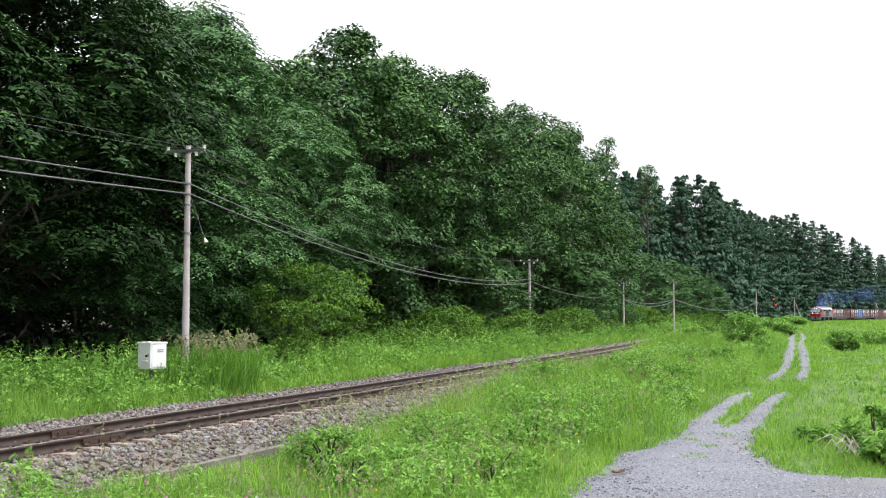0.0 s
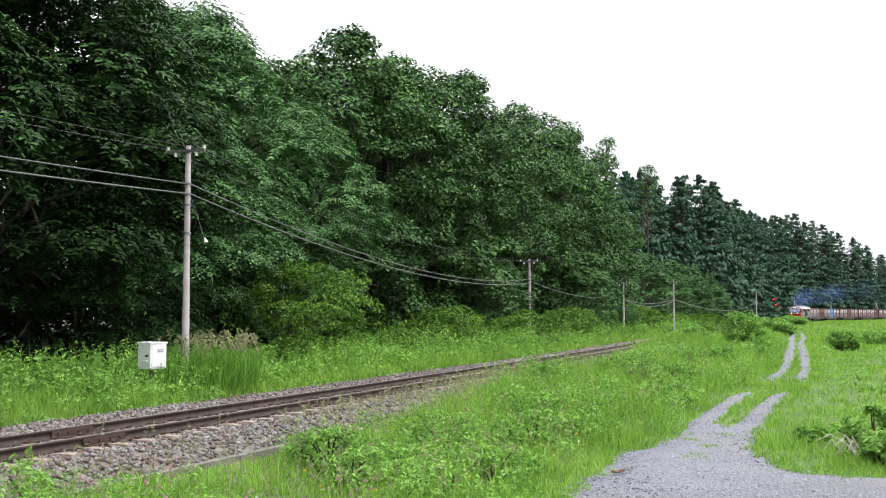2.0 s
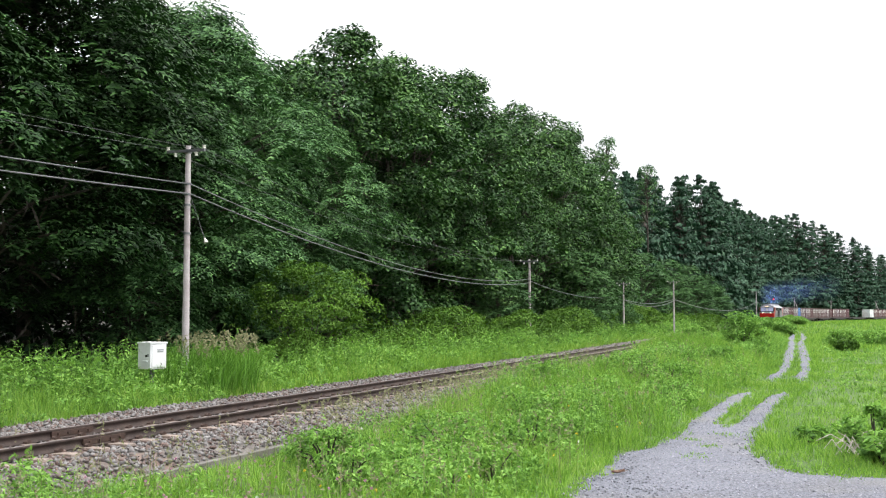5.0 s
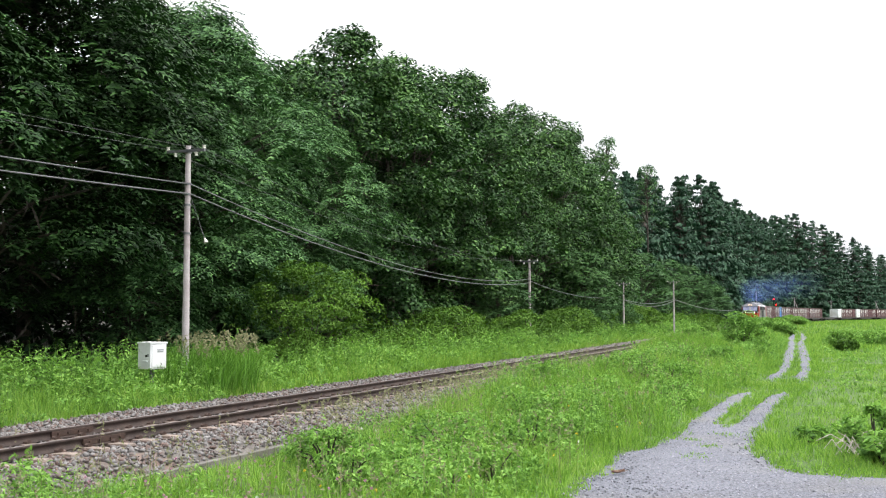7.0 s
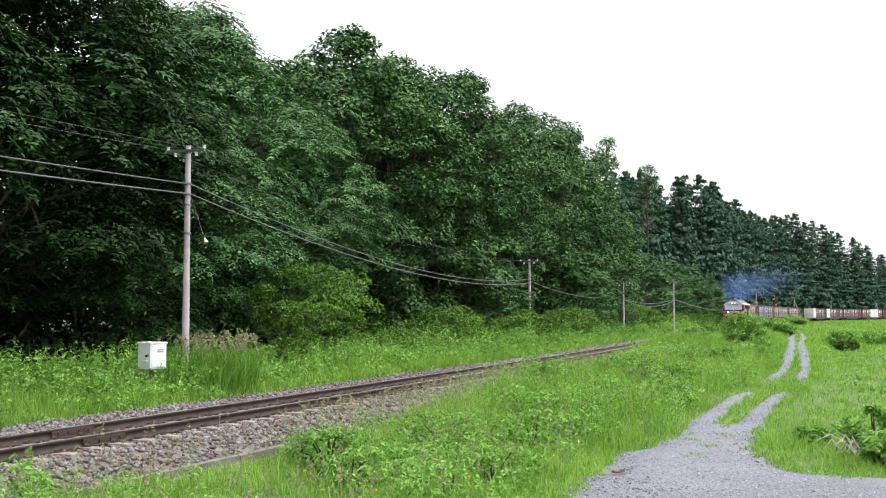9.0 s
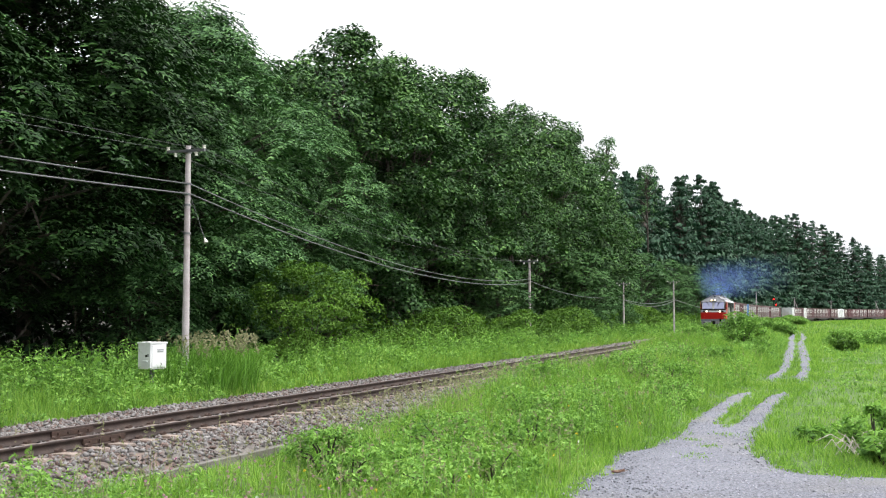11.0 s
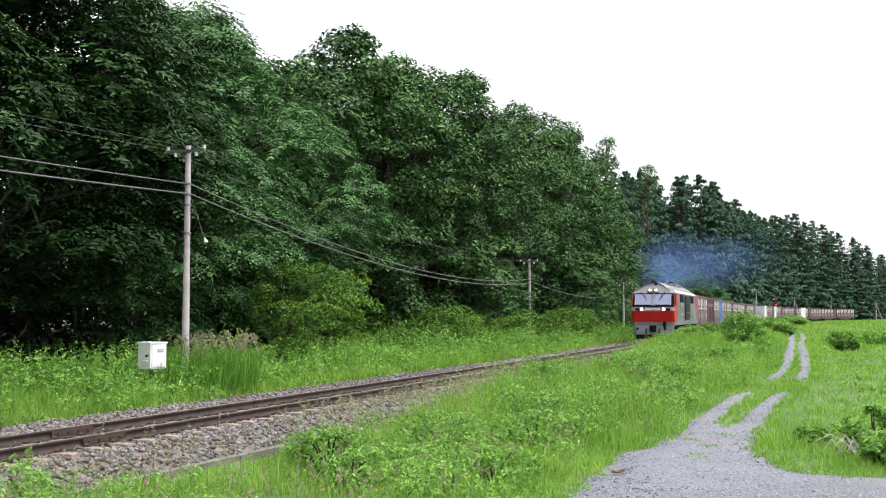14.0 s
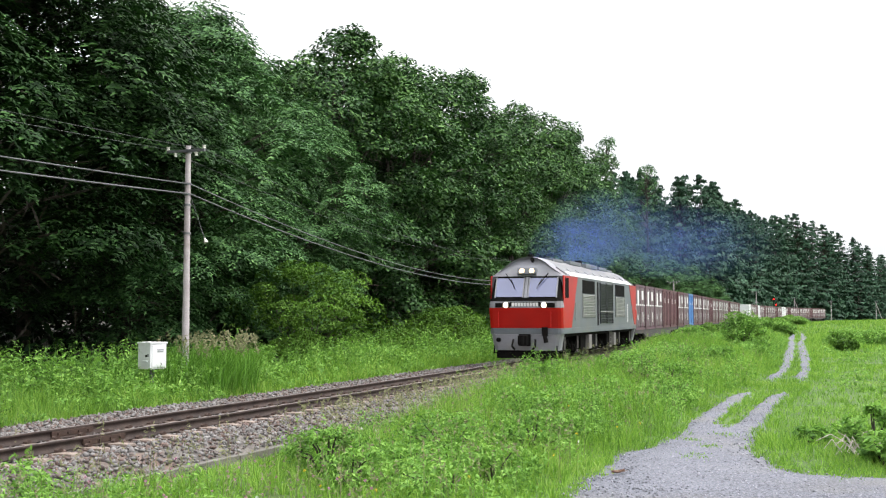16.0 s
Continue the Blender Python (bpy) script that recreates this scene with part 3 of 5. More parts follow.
# ---- wagons and containers ----
DECK = surface("wagon_blue_grey", (0.022, 0.022, 0.023), (0.05, 0.047, 0.045), 2, 0.8, bump=0.1, dirt=(0.06, 0.04, 0.028), dirt_amount=0.7)


def container_paint(name, dark, light, dirt):
    return surface(name, dark, light, 0.9, 0.6, bump=0.06, dirt=dirt, dirt_amount=0.65)


MAROON = container_paint("container_maroon", (0.066, 0.016, 0.023), (0.095, 0.026, 0.034), (0.05, 0.025, 0.027))
PURPLE = container_paint("container_faded_plum", (0.08, 0.036, 0.05), (0.115, 0.056, 0.074), (0.06, 0.034, 0.04))
BLUE = container_paint("container_blue", (0.03, 0.13, 0.36), (0.05, 0.19, 0.47), (0.06, 0.11, 0.2))
WHITE_BOX = container_paint("container_white", (0.55, 0.56, 0.58), (0.72, 0.73, 0.74), (0.38, 0.33, 0.29))
CL, CW, CH = 3.72, 2.45, 2.5


def build_container(label, paint, marks):
    """A twelve-foot rail container: posts, two side doors with lock rods a side, ribbed ends."""
    ob = thing("container", label, "container", "containers of the train")
    body = part("body", box(bmesh.new(), (CW - 0.1, CL - 0.1, CH - 0.12), (0, 0, CH / 2), 0.02), paint, ob)
    frame_bm = bmesh.new()
    for sx in (-1, 1):
        for sy in (-1, 1):
            box(frame_bm, (0.12, 0.13, CH), (sx * (CW / 2 - 0.06), sy * (CL / 2 - 0.065), CH / 2))
        for z in (0.06, CH - 0.06):
            box(frame_bm, (0.11, CL - 0.1, 0.12), (sx * (CW / 2 - 0.055), 0, z))
    for sy in (-1, 1):
        for z in (0.06, CH - 0.06):
            box(frame_bm, (CW - 0.1, 0.11, 0.12), (0, sy * (CL / 2 - 0.055), z))
    part("corner_frame", frame_bm, paint, ob)
    for sx in (-1, 1):
        x = sx * (CW / 2 - 0.035)
        for sy in (-1, 1):
            door = part("door", box(bmesh.new(), (0.05, 1.62, CH - 0.34), (x, sy * 0.84, CH / 2), 0.015), paint, ob)
            for y in (0.38, 1.2):
                part("lock_rod", rod(bmesh.new(), (x + sx * 0.035, sy * y, 0.2), (x + sx * 0.035, sy * y, CH - 0.2), 0.018, 0.018, 6), LOUVRE_PALE if marks else paint, door)
            if marks:
                wide, tall = ((0.85, 0.5) if sy * sx > 0 else (0.55, 0.8))
                part("marking", box(bmesh.new(), (0.01, wide, tall), (x + sx * 0.03, sy * 0.8, CH - 0.32 - tall / 2), 0), WHITE_MARK, door, "white marking panel")
                part("marking", box(bmesh.new(), (0.01, 0.2, 0.55 if sy * sx > 0 else 0.3), (x + sx * 0.03, sy * 0.95, 0.7), 0), WHITE_MARK, door, "white marking panel")
            else:
                part("marking", box(bmesh.new(), (0.01, 0.2, 0.3), (x + sx * 0.03, sy * 0.9, CH - 0.75), 0), WHITE_MARK, door, "white marking panel")
        # black strips added for the dark gaps at the door edges
        for y in (-1.69, 0, 1.69):
            part("door_gap_strip", box(bmesh.new(), (0.03, 0.07, CH - 0.3), (x + sx * 0.015, y, CH / 2)), BLACK, ob, "black strip in place of the dark gap at a door edge")
        if marks:
            part("stripe", box(bmesh.new(), (0.01, CL - 0.5, 0.075), (x + sx * 0.032, 0, 1.38), 0), WHITE_MARK, ob, "white waist stripe")
    for sy in (-1, 1):
        ribs = bmesh.new()
        box(ribs, (CW - 0.3, 0.02, CH - 0.3), (0, sy * (CL / 2 - 0.06), CH / 2))
        for k in range(9):
            box(ribs, (0.09, 0.05, CH - 0.34), ((k - 4) * 0.235, sy * (CL / 2 - 0.045), CH / 2))
        part("end_panel", ribs, paint, ob)
    return ob


def build_wagon():
    w = thing("container_wagon", "low flat container wagon with fish-bellied side sills", "wagon", "wagons of the train")
    bm = bmesh.new()
    for s in (-1, 1):
        prism(bm, [(-9.9, 0.98), (9.9, 0.98), (9.9, 0.80), (6.6, 0.76), (5.4, 0.52), (-5.4, 0.52), (-6.6, 0.76), (-9.9, 0.80)], "x", s * 1.15 - 0.05, s * 1.15 + 0.05)
    for y in np.arange(-9.5, 9.6, 1.9):
        box(bm, (2.3, 0.16, 0.14), (0, float(y), 0.89), 0.01)
    box(bm, (0.4, 19.8, 0.26), (0, 0, 0.84), 0.01)
    part("frame", bm, DECK, w)
    for s in (-1, 1):
        end = bmesh.new()
        box(end, (2.3, 0.12, 0.3), (0, s * 9.9, 0.86), 0.02)
        part("headstock", end, DECK, w)
        part("coupler", box(box(bmesh.new(), (0.26, 0.4, 0.26), (0, s * 10.05, 0.86), 0.05), (0.34, 0.14, 0.3), (0, s * 10.16, 0.86), 0.05), BLACK, w)
        part("handrail", rod(rod(bmesh.new(), (0.9, s * 9.98, 0.9), (0.9, s * 9.98, 1.7), 0.02, 0.02, 6), (1.15, s * 9.98, 0.35), (1.15, s * 9.98, 1.7), 0.02, 0.02, 6), LOUVRE_PALE, w)
        part("step_iron", box(bmesh.new(), (0.3, 0.35, 0.04), (1.1, s * 9.6, 0.42), 0), DECK, w)
        bogie(w, s * 7.1, 1.9, 0.43, BLACK)
    return w


WAGONS = 13
WAGON_AT = 18.8


def build_wagons():
    first = build_wagon()
    kinds = {
        "d": build_container("maroon rail container with white marking panels on its doors", MAROON, True),
        "f": build_container("faded plum rail container with white marking panels on its doors", PURPLE, True),
        "p": build_container("plain maroon rail container with ribbed doors", MAROON, False),
        "b": build_container("bright blue rail container on a flat wagon", BLUE, False),
        "w": build_container("white rail container with grimy lower edges", WHITE_BOX, False),
    }
    loads = ["fffpp", "dfbdd", "fdpdd", "dddfp", "dfddp", ".....", "wdddp", "wfdpd", "ddfdp", "ddwwd", "pddfd", "dfddp", "ddfdd"]
    used = set()
    for i in range(WAGONS):
        back = WAGON_AT + 20.4 * i + 3.1
        w = first if i == 0 else copy_thing(first, Matrix.Identity(4))
        MOVERS.append((w, back, 14.2, Matrix.Identity(4)))
        for y in (7.1, -7.1):
            for d in (-0.95, 0.95):
                wheelset(w, y + d)
        for k, c in enumerate(loads[i]):
            if c == ".":
                continue
            box_ob = kinds[c] if c not in used else copy_thing(kinds[c], Matrix.Identity(4))
            used.add(c)
            MOVERS.append((box_ob, back, 14.2, Matrix.Translation((0, 7.9 - 3.95 * k, 0.985))))


build_wagons()


# ---- exhaust haze over the train ----
def build_smoke():
    m, n, l, b = nodes_of("exhaust_haze")
    uv = n.new("ShaderNodeUVMap")
    dist = n.new("ShaderNodeVectorMath")
    dist.operation = "LENGTH"
    l.new(uv.outputs["UV"], dist.inputs[0])
    tc = n.new("ShaderNodeTexCoord")
    no = n.new("ShaderNodeTexNoise")
    no.inputs["Scale"].default_value, no.inputs["Detail"].default_value = 0.55, 5
    l.new(tc.outputs["Object"], no.inputs["Vector"])
    fade = ramp_node(n, l, dist.outputs["Value"], [(0.0, (1, 1, 1)), (0.45, (0.5, 0.5, 0.5)), (1.0, (0, 0, 0))])
    wisp = ramp_node(n, l, no.outputs["Fac"], [(0.32, (0.08,) * 3), (0.68, (1, 1, 1))])
    mul = n.new("ShaderNodeMath")
    mul.operation = "MULTIPLY"
    l.new(fade.outputs["Color"], mul.inputs[0])
    l.new(wisp.outputs["Color"], mul.inputs[1])
    oi = n.new("ShaderNodeObjectInfo")
    thick = n.new("ShaderNodeMath")
    thick.operation = "MULTIPLY"
    l.new(mul.outputs[0], thick.inputs[0])
    l.new(oi.outputs["Alpha"], thick.inputs[1])
    tr = n.new("ShaderNodeBsdfTransparent")
    df = n.new("ShaderNodeBsdfDiffuse")
    df.inputs["Color"].default_value = (0.17, 0.27, 0.66, 1)
    mx = n.new("ShaderNodeMixShader")
    l.new(thick.outputs[0], mx.inputs["Fac"])
    l.new(tr.outputs["BSDF"], mx.inputs[1])
    tl = n.new("ShaderNodeBsdfTranslucent")
    tl.inputs["Color"].default_value = (0.17, 0.27, 0.66, 1)
    both = n.new("ShaderNodeMixShader")
    l.new(df.outputs["BSDF"], both.inputs[1])
    l.new(tl.outputs["BSDF"], both.inputs[2])
    l.new(both.outputs["Shader"], mx.inputs[2])
    l.new(mx.outputs["Shader"], n["Material Output"].inputs["Surface"])
    rng = random.Random(3)
    plume = []
    for i in range(6):
        a = i / 5
        back = 11 + 70 * a ** 1.2
        size = 1.75 + 2.2 * a
        bm = bmesh.new()
        lay = bm.loops.layers.uv.new("UVMap")
        for k in range(1):
            turn = Euler((radians(90 + rng.uniform(-12, 12)), radians(rng.uniform(-8, 8)), radians(rng.uniform(-12, 12)))).to_matrix().to_4x4()
            at = Matrix.Translation((rng.uniform(-0.5, 0.5) * size, rng.uniform(-0.9, 0.9) * size, rng.uniform(-0.3, 0.3) * size)) @ turn
            wide = size * rng.uniform(0.9, 1.3)
            c = bm.verts.new(at @ Vector((0, 0, 0)))
            rim = [bm.verts.new(at @ Vector((wide * 1.5 * math.cos(q * math.pi / 10), wide * math.sin(q * math.pi / 10), 0.5 * math.cos(q * 0.6) - 0.6))) for q in range(20)]
            for q in range(20):
                f = bm.faces.new((c, rim[q], rim[(q + 1) % 20]))
                for lp in f.loops:
                    j = rim.index(lp.vert) if lp.vert in rim else -1
                    lp[lay].uv = (0, 0) if j < 0 else (math.cos(j * math.pi / 10), math.sin(j * math.pi / 10))
        me = bpy.data.meshes.new("smoke_puff")
        bm.to_mesh(me)
        bm.free()
        me.materials.append(m)
        ob = new("smoke_puff", me)
        ob.color = (1, 1, 1, 0.66 * (1 - 0.8 * a ** 0.6))
        ob.visible_shadow = False
        tagged(ob, "thin blue exhaust haze drifting above the train", "smoke", "puffs of exhaust smoke", "stuff")
        MOVERS.append((ob, back - 1, 2.0, Matrix.Translation((-0.8 * a, 0, 5.4 + 2.6 * a ** 0.7))))


build_smoke()


# ---- plants ----
def unit(v):
    return v / np.maximum(np.linalg.norm(v, axis=-1, keepdims=True), 1e-9)


def leaves(rng, at, out, length, width, droop=0.3, wild=0.7, axis=None):
    """Kite-shaped leaves at the points at, facing about out. Returns vertices and quads."""
    n = len(at)
    nor = unit(out + wild * rng.normal(size=(n, 3)))
    axis = unit(np.cross(nor, rng.normal(size=(n, 3)))) if axis is None else axis
    axis = unit(axis + np.array([0, 0, -droop]))
    side = unit(np.cross(nor, axis))
    ln = length * rng.uniform(0.6, 1.35, (n, 1))
    wd = width * rng.uniform(0.7, 1.25, (n, 1))
    dip = nor * ln * 0.14
    v = np.stack([at - axis * ln * 0.5 - dip, at + side * wd * 0.5, at + axis * ln * 0.5 - dip, at - side * wd * 0.5], 1).reshape(-1, 3)
    return v, np.arange(n * 4).reshape(-1, 4)


def limbs(bm, base, tips, r0):
    """Bent, tapering branches from the trunk to the tips."""
    for tip, r in tips:
        start = Vector((base.x, base.y, max(base.z * 0.5, tip.z * r0)))
        mid = (start + tip) / 2 + Vector((0, 0, 0.25 * (tip - start).length * 0.5))
        rod(bm, start, mid, r, r * 0.7, 5, False)
        rod(bm, mid, tip, r * 0.7, r * 0.25, 5, False)


def gap_twigs(rng, at, length, width, ob):
    """Flat dark twig strips, added inside a crown to darken its gaps."""
    v, q = leaves(rng, at, rng.normal(size=at.shape), length, width, 0.2, 0.7)
    tagged(child(new("deadwood", big_mesh("deadwood", v, q, materials=[BARK])), ob, "dark twig strips added inside the crown to darken its gaps"), kind="stuff")


def broadleaf(seed, high, wide, boughs, per, leaf, material, flat=0.7, droop=0.3, low=0.1, clump=1.0, slim=0.52, overhang=0.0, stem=1.0, frond=1, camera_side=0.75, peak=0.85):
    """A broad-leaved tree of the forest edge: trunk, limbs and inner twig strips that darken the gaps, and a crown of
    leafy boughs, most of them on the side turned to the camera (+x), with gaps between. frond > 1 sets the leaves in
    rows on drooping fronds."""
    rng = np.random.default_rng(seed)
    ob = thing("tree", "", "tree")
    t = low + (1 - low) * rng.uniform(0, 1, boughs) ** peak
    girth = np.clip(1.05 * np.sin(np.pi * np.clip(t, 0.02, 0.98) ** 0.8) ** 0.6, 0.3, 1)
    girth = girth * (1 - overhang * step(0.55, 0.1, t))
    ang = np.where(rng.uniform(0, 1, boughs) < camera_side, 1.15 * rng.normal(size=boughs), rng.uniform(0, 2 * np.pi, boughs))
    rad = wide * girth * np.sqrt(rng.uniform(0.25, 1.0, boughs))
    c = np.stack([rad * np.cos(ang), rad * np.sin(ang), t * high * 0.93], -1)
    size = clump * wide * 0.24 * rng.uniform(0.55, 1.4, boughs)
    who = np.repeat(np.arange(boughs), np.maximum(1, per / frond * (size / size.mean()) ** 2).astype(int))
    n = len(who)
    away = unit(np.stack([c[:, 0], c[:, 1], np.full(boughs, 0.3 * wide)], -1))[who]
    d = unit(rng.normal(size=(n, 3)))
    d[:, 2] = np.abs(d[:, 2]) - 0.22
    d = unit(d + 0.45 * away)
    shape = np.array([1, 1, flat]) * size[who][:, None]
    lump = 1 + 0.16 * np.sin(5 * d[:, :1] + 3 * who[:, None]) * np.sin(6 * d[:, 1:2] + who[:, None])
    at = c[who] + d * shape * lump * (0.66 + 0.38 * rng.uniform(0, 1, (n, 1)) ** 0.5)
    at[:, 2] -= droop * 0.5 * np.linalg.norm(d[:, :2], axis=1) * size[who]
    face = d * 0.7 + away * 0.15 + np.array([0, 0, 0.7])
    if frond == 1:
        at[:, 2] = np.maximum(at[:, 2], 0.25)
        v, q = leaves(rng, at, face, leaf, leaf * slim, droop, 0.36)
    else:
        run = unit(d * np.array([1, 1, 0.2]) + 0.5 * rng.normal(size=(n, 3)) * np.array([1, 1, 0.3]) + np.array([0, 0, -0.25 * droop]))
        across = unit(np.cross(run, face))
        j = np.tile(np.arange(frond), n)
        k = np.repeat(np.arange(n), frond)
        f = (j / frond)[:, None]
        hand = np.where(j % 2 == 0, 1.0, -1.0)[:, None]
        reach = leaf * frond * 0.34
        pts = at[k] + run[k] * f * reach + hand * across[k] * leaf * 0.32 - np.array([0, 0, 1.0]) * f * f * reach * 0.5 * droop
        pts[:, 2] = np.maximum(pts[:, 2], 0.25)
        v, q = leaves(rng, pts, face[k], leaf, leaf * slim, 0.25 * droop, 0.22, unit(run[k] * 0.6 + hand * across[k] * 0.8))
    child(new("crown", big_mesh("crown", v, q, materials=[material])), ob)
    bm = bmesh.new()
    rod(bm, (0, 0, -0.3), (0.1, 0.05, high * 0.5), high * 0.017 * stem, high * 0.010 * stem, 8)
    rod(bm, (0.1, 0.05, high * 0.48), (0.0, 0.1, high * 0.9), high * 0.010 * stem, high * 0.003, 6)
    pick = rng.choice(boughs, min(boughs, 16), replace=False)
    limbs(bm, Vector((0, 0, high * 0.3)), [(Vector(c[i]), high * 0.005) for i in pick], 0.55 if low < 0.5 else 0.93)
    # dark twig strips added to darken the gaps in the crown
    k = np.repeat(np.arange(boughs), 5)
    at = c[k] * np.array([0.6, 0.6, 0.95]) + rng.normal(size=(len(k), 3)) * 0.12 * wide
    at[:, 2] = np.clip(at[:, 2], 0.3, high * 0.84)
    gap_twigs(rng, at, 0.22 * wide, 0.011 * wide, ob)
    part("trunk", bm, BARK, ob)
    return ob


def conifer(seed, high, wide, whorls, arms, per, material=None, bare=0.1, leaf=0.34):
    """A conifer: straight stem and whorls of drooping arms set with sprays of needles."""
    rng = np.random.default_rng(seed)
    ob = thing("tree", "", "tree")
    ids = np.arange(whorls * arms)
    t = np.clip(bare + (1 - bare) * (ids // arms + rng.uniform(-0.55, 0.55, len(ids))) / whorls, bare, 0.995)
    ang = rng.uniform(0, 2 * np.pi, len(ids))
    reach = wide * (1 - t) ** 0.68 * rng.uniform(0.6, 1.2, len(ids)) + 0.2
    k = rng.uniform(0.12, 1.0, (len(ids), per)) ** 0.75
    r = reach[:, None] * k
    swing = rng.normal(size=k.shape) * 0.16 * reach[:, None] * (1.15 - k)
    x = r * np.cos(ang)[:, None] - swing * np.sin(ang)[:, None]
    y = r * np.sin(ang)[:, None] + swing * np.cos(ang)[:, None]
    z = (t * high)[:, None] + 0.10 * r - 0.085 * r * r * (1 - 0.4 * k) / max(wide / 3, 1) - rng.uniform(0, 0.25, k.shape)
    at = np.stack([x, y, z], -1).reshape(-1, 3)
    out = np.stack([np.cos(ang), np.sin(ang), np.full(len(ang), 0.9)], -1).repeat(per, 0)
    size = leaf * (1.12 - 0.6 * np.repeat(t, per))[:, None]
    v, q = leaves(rng, at, out, size, size * 0.5, 0.3, 0.4)
    child(new("crown", big_mesh("crown", v, q, materials=[material or NEEDLE])), ob)
    bm = bmesh.new()
    rod(bm, (0, 0, -0.3), (0, 0, high * 0.985), high * 0.013, 0.015, 7)
    for i in ids[:: max(1, len(ids) // 24)]:
        rod(bm, (0, 0, t[i] * high), (reach[i] * 0.8 * math.cos(ang[i]), reach[i] * 0.8 * math.sin(ang[i]), t[i] * high - 0.05 * reach[i]), 0.05, 0.015, 4, False)
    # wide dark strips added inside to darken the gaps between the arms
    k = rng.uniform(0.03, 0.8, 200)
    a = rng.uniform(0, 2 * np.pi, 200)
    r = wide * 0.5 * (1 - k) * rng.uniform(0.2, 1, 200)
    gap_twigs(rng, np.stack([r * np.cos(a), r * np.sin(a), k * high], -1), 2.6, 0.3, ob)
    part("trunk", bm, BARK, ob)
    return ob


# ---- grass, weeds and flowers ----
def blades(rng, at, high, wide, lean=0.35, out=None):
    """Bent tapering blades. Returns vertices, quads and tris."""
    n = len(at)
    a = rng.uniform(0, 2 * np.pi, n)
    side = np.stack([np.cos(a), np.sin(a), np.zeros(n)], -1)
    b = rng.uniform(0, 2 * np.pi, n)
    way = np.stack([np.cos(b), np.sin(b), np.zeros(n)], -1)
    way = way if out is None else unit(way * 0.6 + out)
    bend = way * (lean * high * rng.uniform(0.2, 1.3, n))[:, None]
    h = (high * rng.uniform(0.55, 1.25, n))[:, None]
    w = (wide * rng.uniform(0.7, 1.3, n))[:, None]
    up = np.array([0, 0, 1.0])
    v = np.stack([at - side * w, at + side * w, at + bend * 0.3 + up * h * 0.6 + side * w * 0.8, at + bend * 0.3 + up * h * 0.6 - side * w * 0.8, at + bend + up * h], 1)
    base = np.arange(n)[:, None] * 5
    return v.reshape(-1, 3), base + np.array([[0, 1, 2, 3]]), base + np.array([[3, 2, 4]])


def grass_stuff(name, at, high, wide, material, rng, label, lean=0.35, tuft=1, spread=0.07):
    """Blades at the points at; with tuft > 1 each point is a tuft of so many splayed blades."""
    out = None
    if tuft > 1:
        n = len(at) * tuft
        a, r = rng.uniform(0, 2 * np.pi, n), np.abs(rng.normal(size=n))
        far = np.repeat(np.maximum(1, at[:, 1] / 22) ** 0.6, tuft)
        out = np.stack([np.cos(a), np.sin(a), np.zeros(n)], -1)
        at = np.repeat(at, tuft, 0) + out * (spread * r * far)[:, None]
        grow = np.repeat(rng.uniform(0.65, 1.35, len(high)), tuft)
        high, wide = np.repeat(high, tuft) * grow * (1.15 - 0.2 * np.minimum(r, 2)), np.repeat(wide, tuft)
    v, q, t = blades(rng, at, high, wide, lean, out)
    tagged(new(name, big_mesh(name, v, q, t, [material])), label, "grass", kind="stuff")


def herb_stuff(name, at, high, leaf, per, material, rng, label, category="weeds", spread=0.22, stems=1, loose=0.16):
    """Leafy stems: whorls of leaves up each stem, the stems in clumps of so many."""
    grow = np.repeat(rng.uniform(0.75, 1.25, len(at)), stems) * rng.uniform(0.8, 1.15, len(at) * stems)
    at = np.repeat(at, stems, 0) + rng.normal(size=(len(at) * stems, 3)) * np.array([loose, loose, 0])
    high, leaf = np.repeat(high, stems) * grow, np.repeat(leaf, stems)
    n = len(at)
    k = rng.uniform(0.15, 1.0, (n, per))
    a = rng.uniform(0, 2 * np.pi, (n, per))
    r = spread * (1.15 - 0.7 * k) * rng.uniform(0.3, 1.1, (n, per))
    tilt = rng.normal(size=(n, 1, 2)) * 0.12
    h = high[:, None] * k
    p = np.stack([at[:, :1] + r * np.cos(a) + tilt[..., 0] * h, at[:, 1:2] + r * np.sin(a) + tilt[..., 1] * h, at[:, 2:] + h], -1).reshape(-1, 3)
    out = np.stack([np.cos(a) * 0.5, np.sin(a) * 0.5, np.full(a.shape, 0.9)], -1).reshape(-1, 3)
    size = np.repeat(leaf, per)[:, None]
    v, q = leaves(rng, p, out, size, size * 0.34, 0.35, 0.4)
    sv, sq, st = blades(rng, at, high, np.full(n, 0.006), 0.1)
    me = big_mesh(name, np.concatenate([v, sv]), np.concatenate([q, sq + len(v)]), st + len(v), [material])
    tagged(new(name, me), label, category, kind="stuff")


def stand(kind, y, u, high, turn, label, lean=0.0, grow=1.0):
    """A copy of a kind of tree (built at its own height) beside the track, scaled to the height wanted."""
    ob, own = kind
    x, yy, _ = track_point(y, u)
    turn = -60 + (turn - 180) * 0.22  # the leafy side is turned towards the camera
    k = grow * high / own
    m = Matrix.Translation((x, yy, float(land(x, yy)) - 0.1)) @ Euler((radians(lean), 0, radians(turn))).to_matrix().to_4x4() @ Matrix.Diagonal((k, k, k, 1))
    if not ob.get("used"):
        ob["used"] = 1
        ob.matrix_basis = m
        t = ob
    else:
        t = copy_thing(ob, m)
    tagged(t, label, "tree", "trees of the forest edge")
    return t


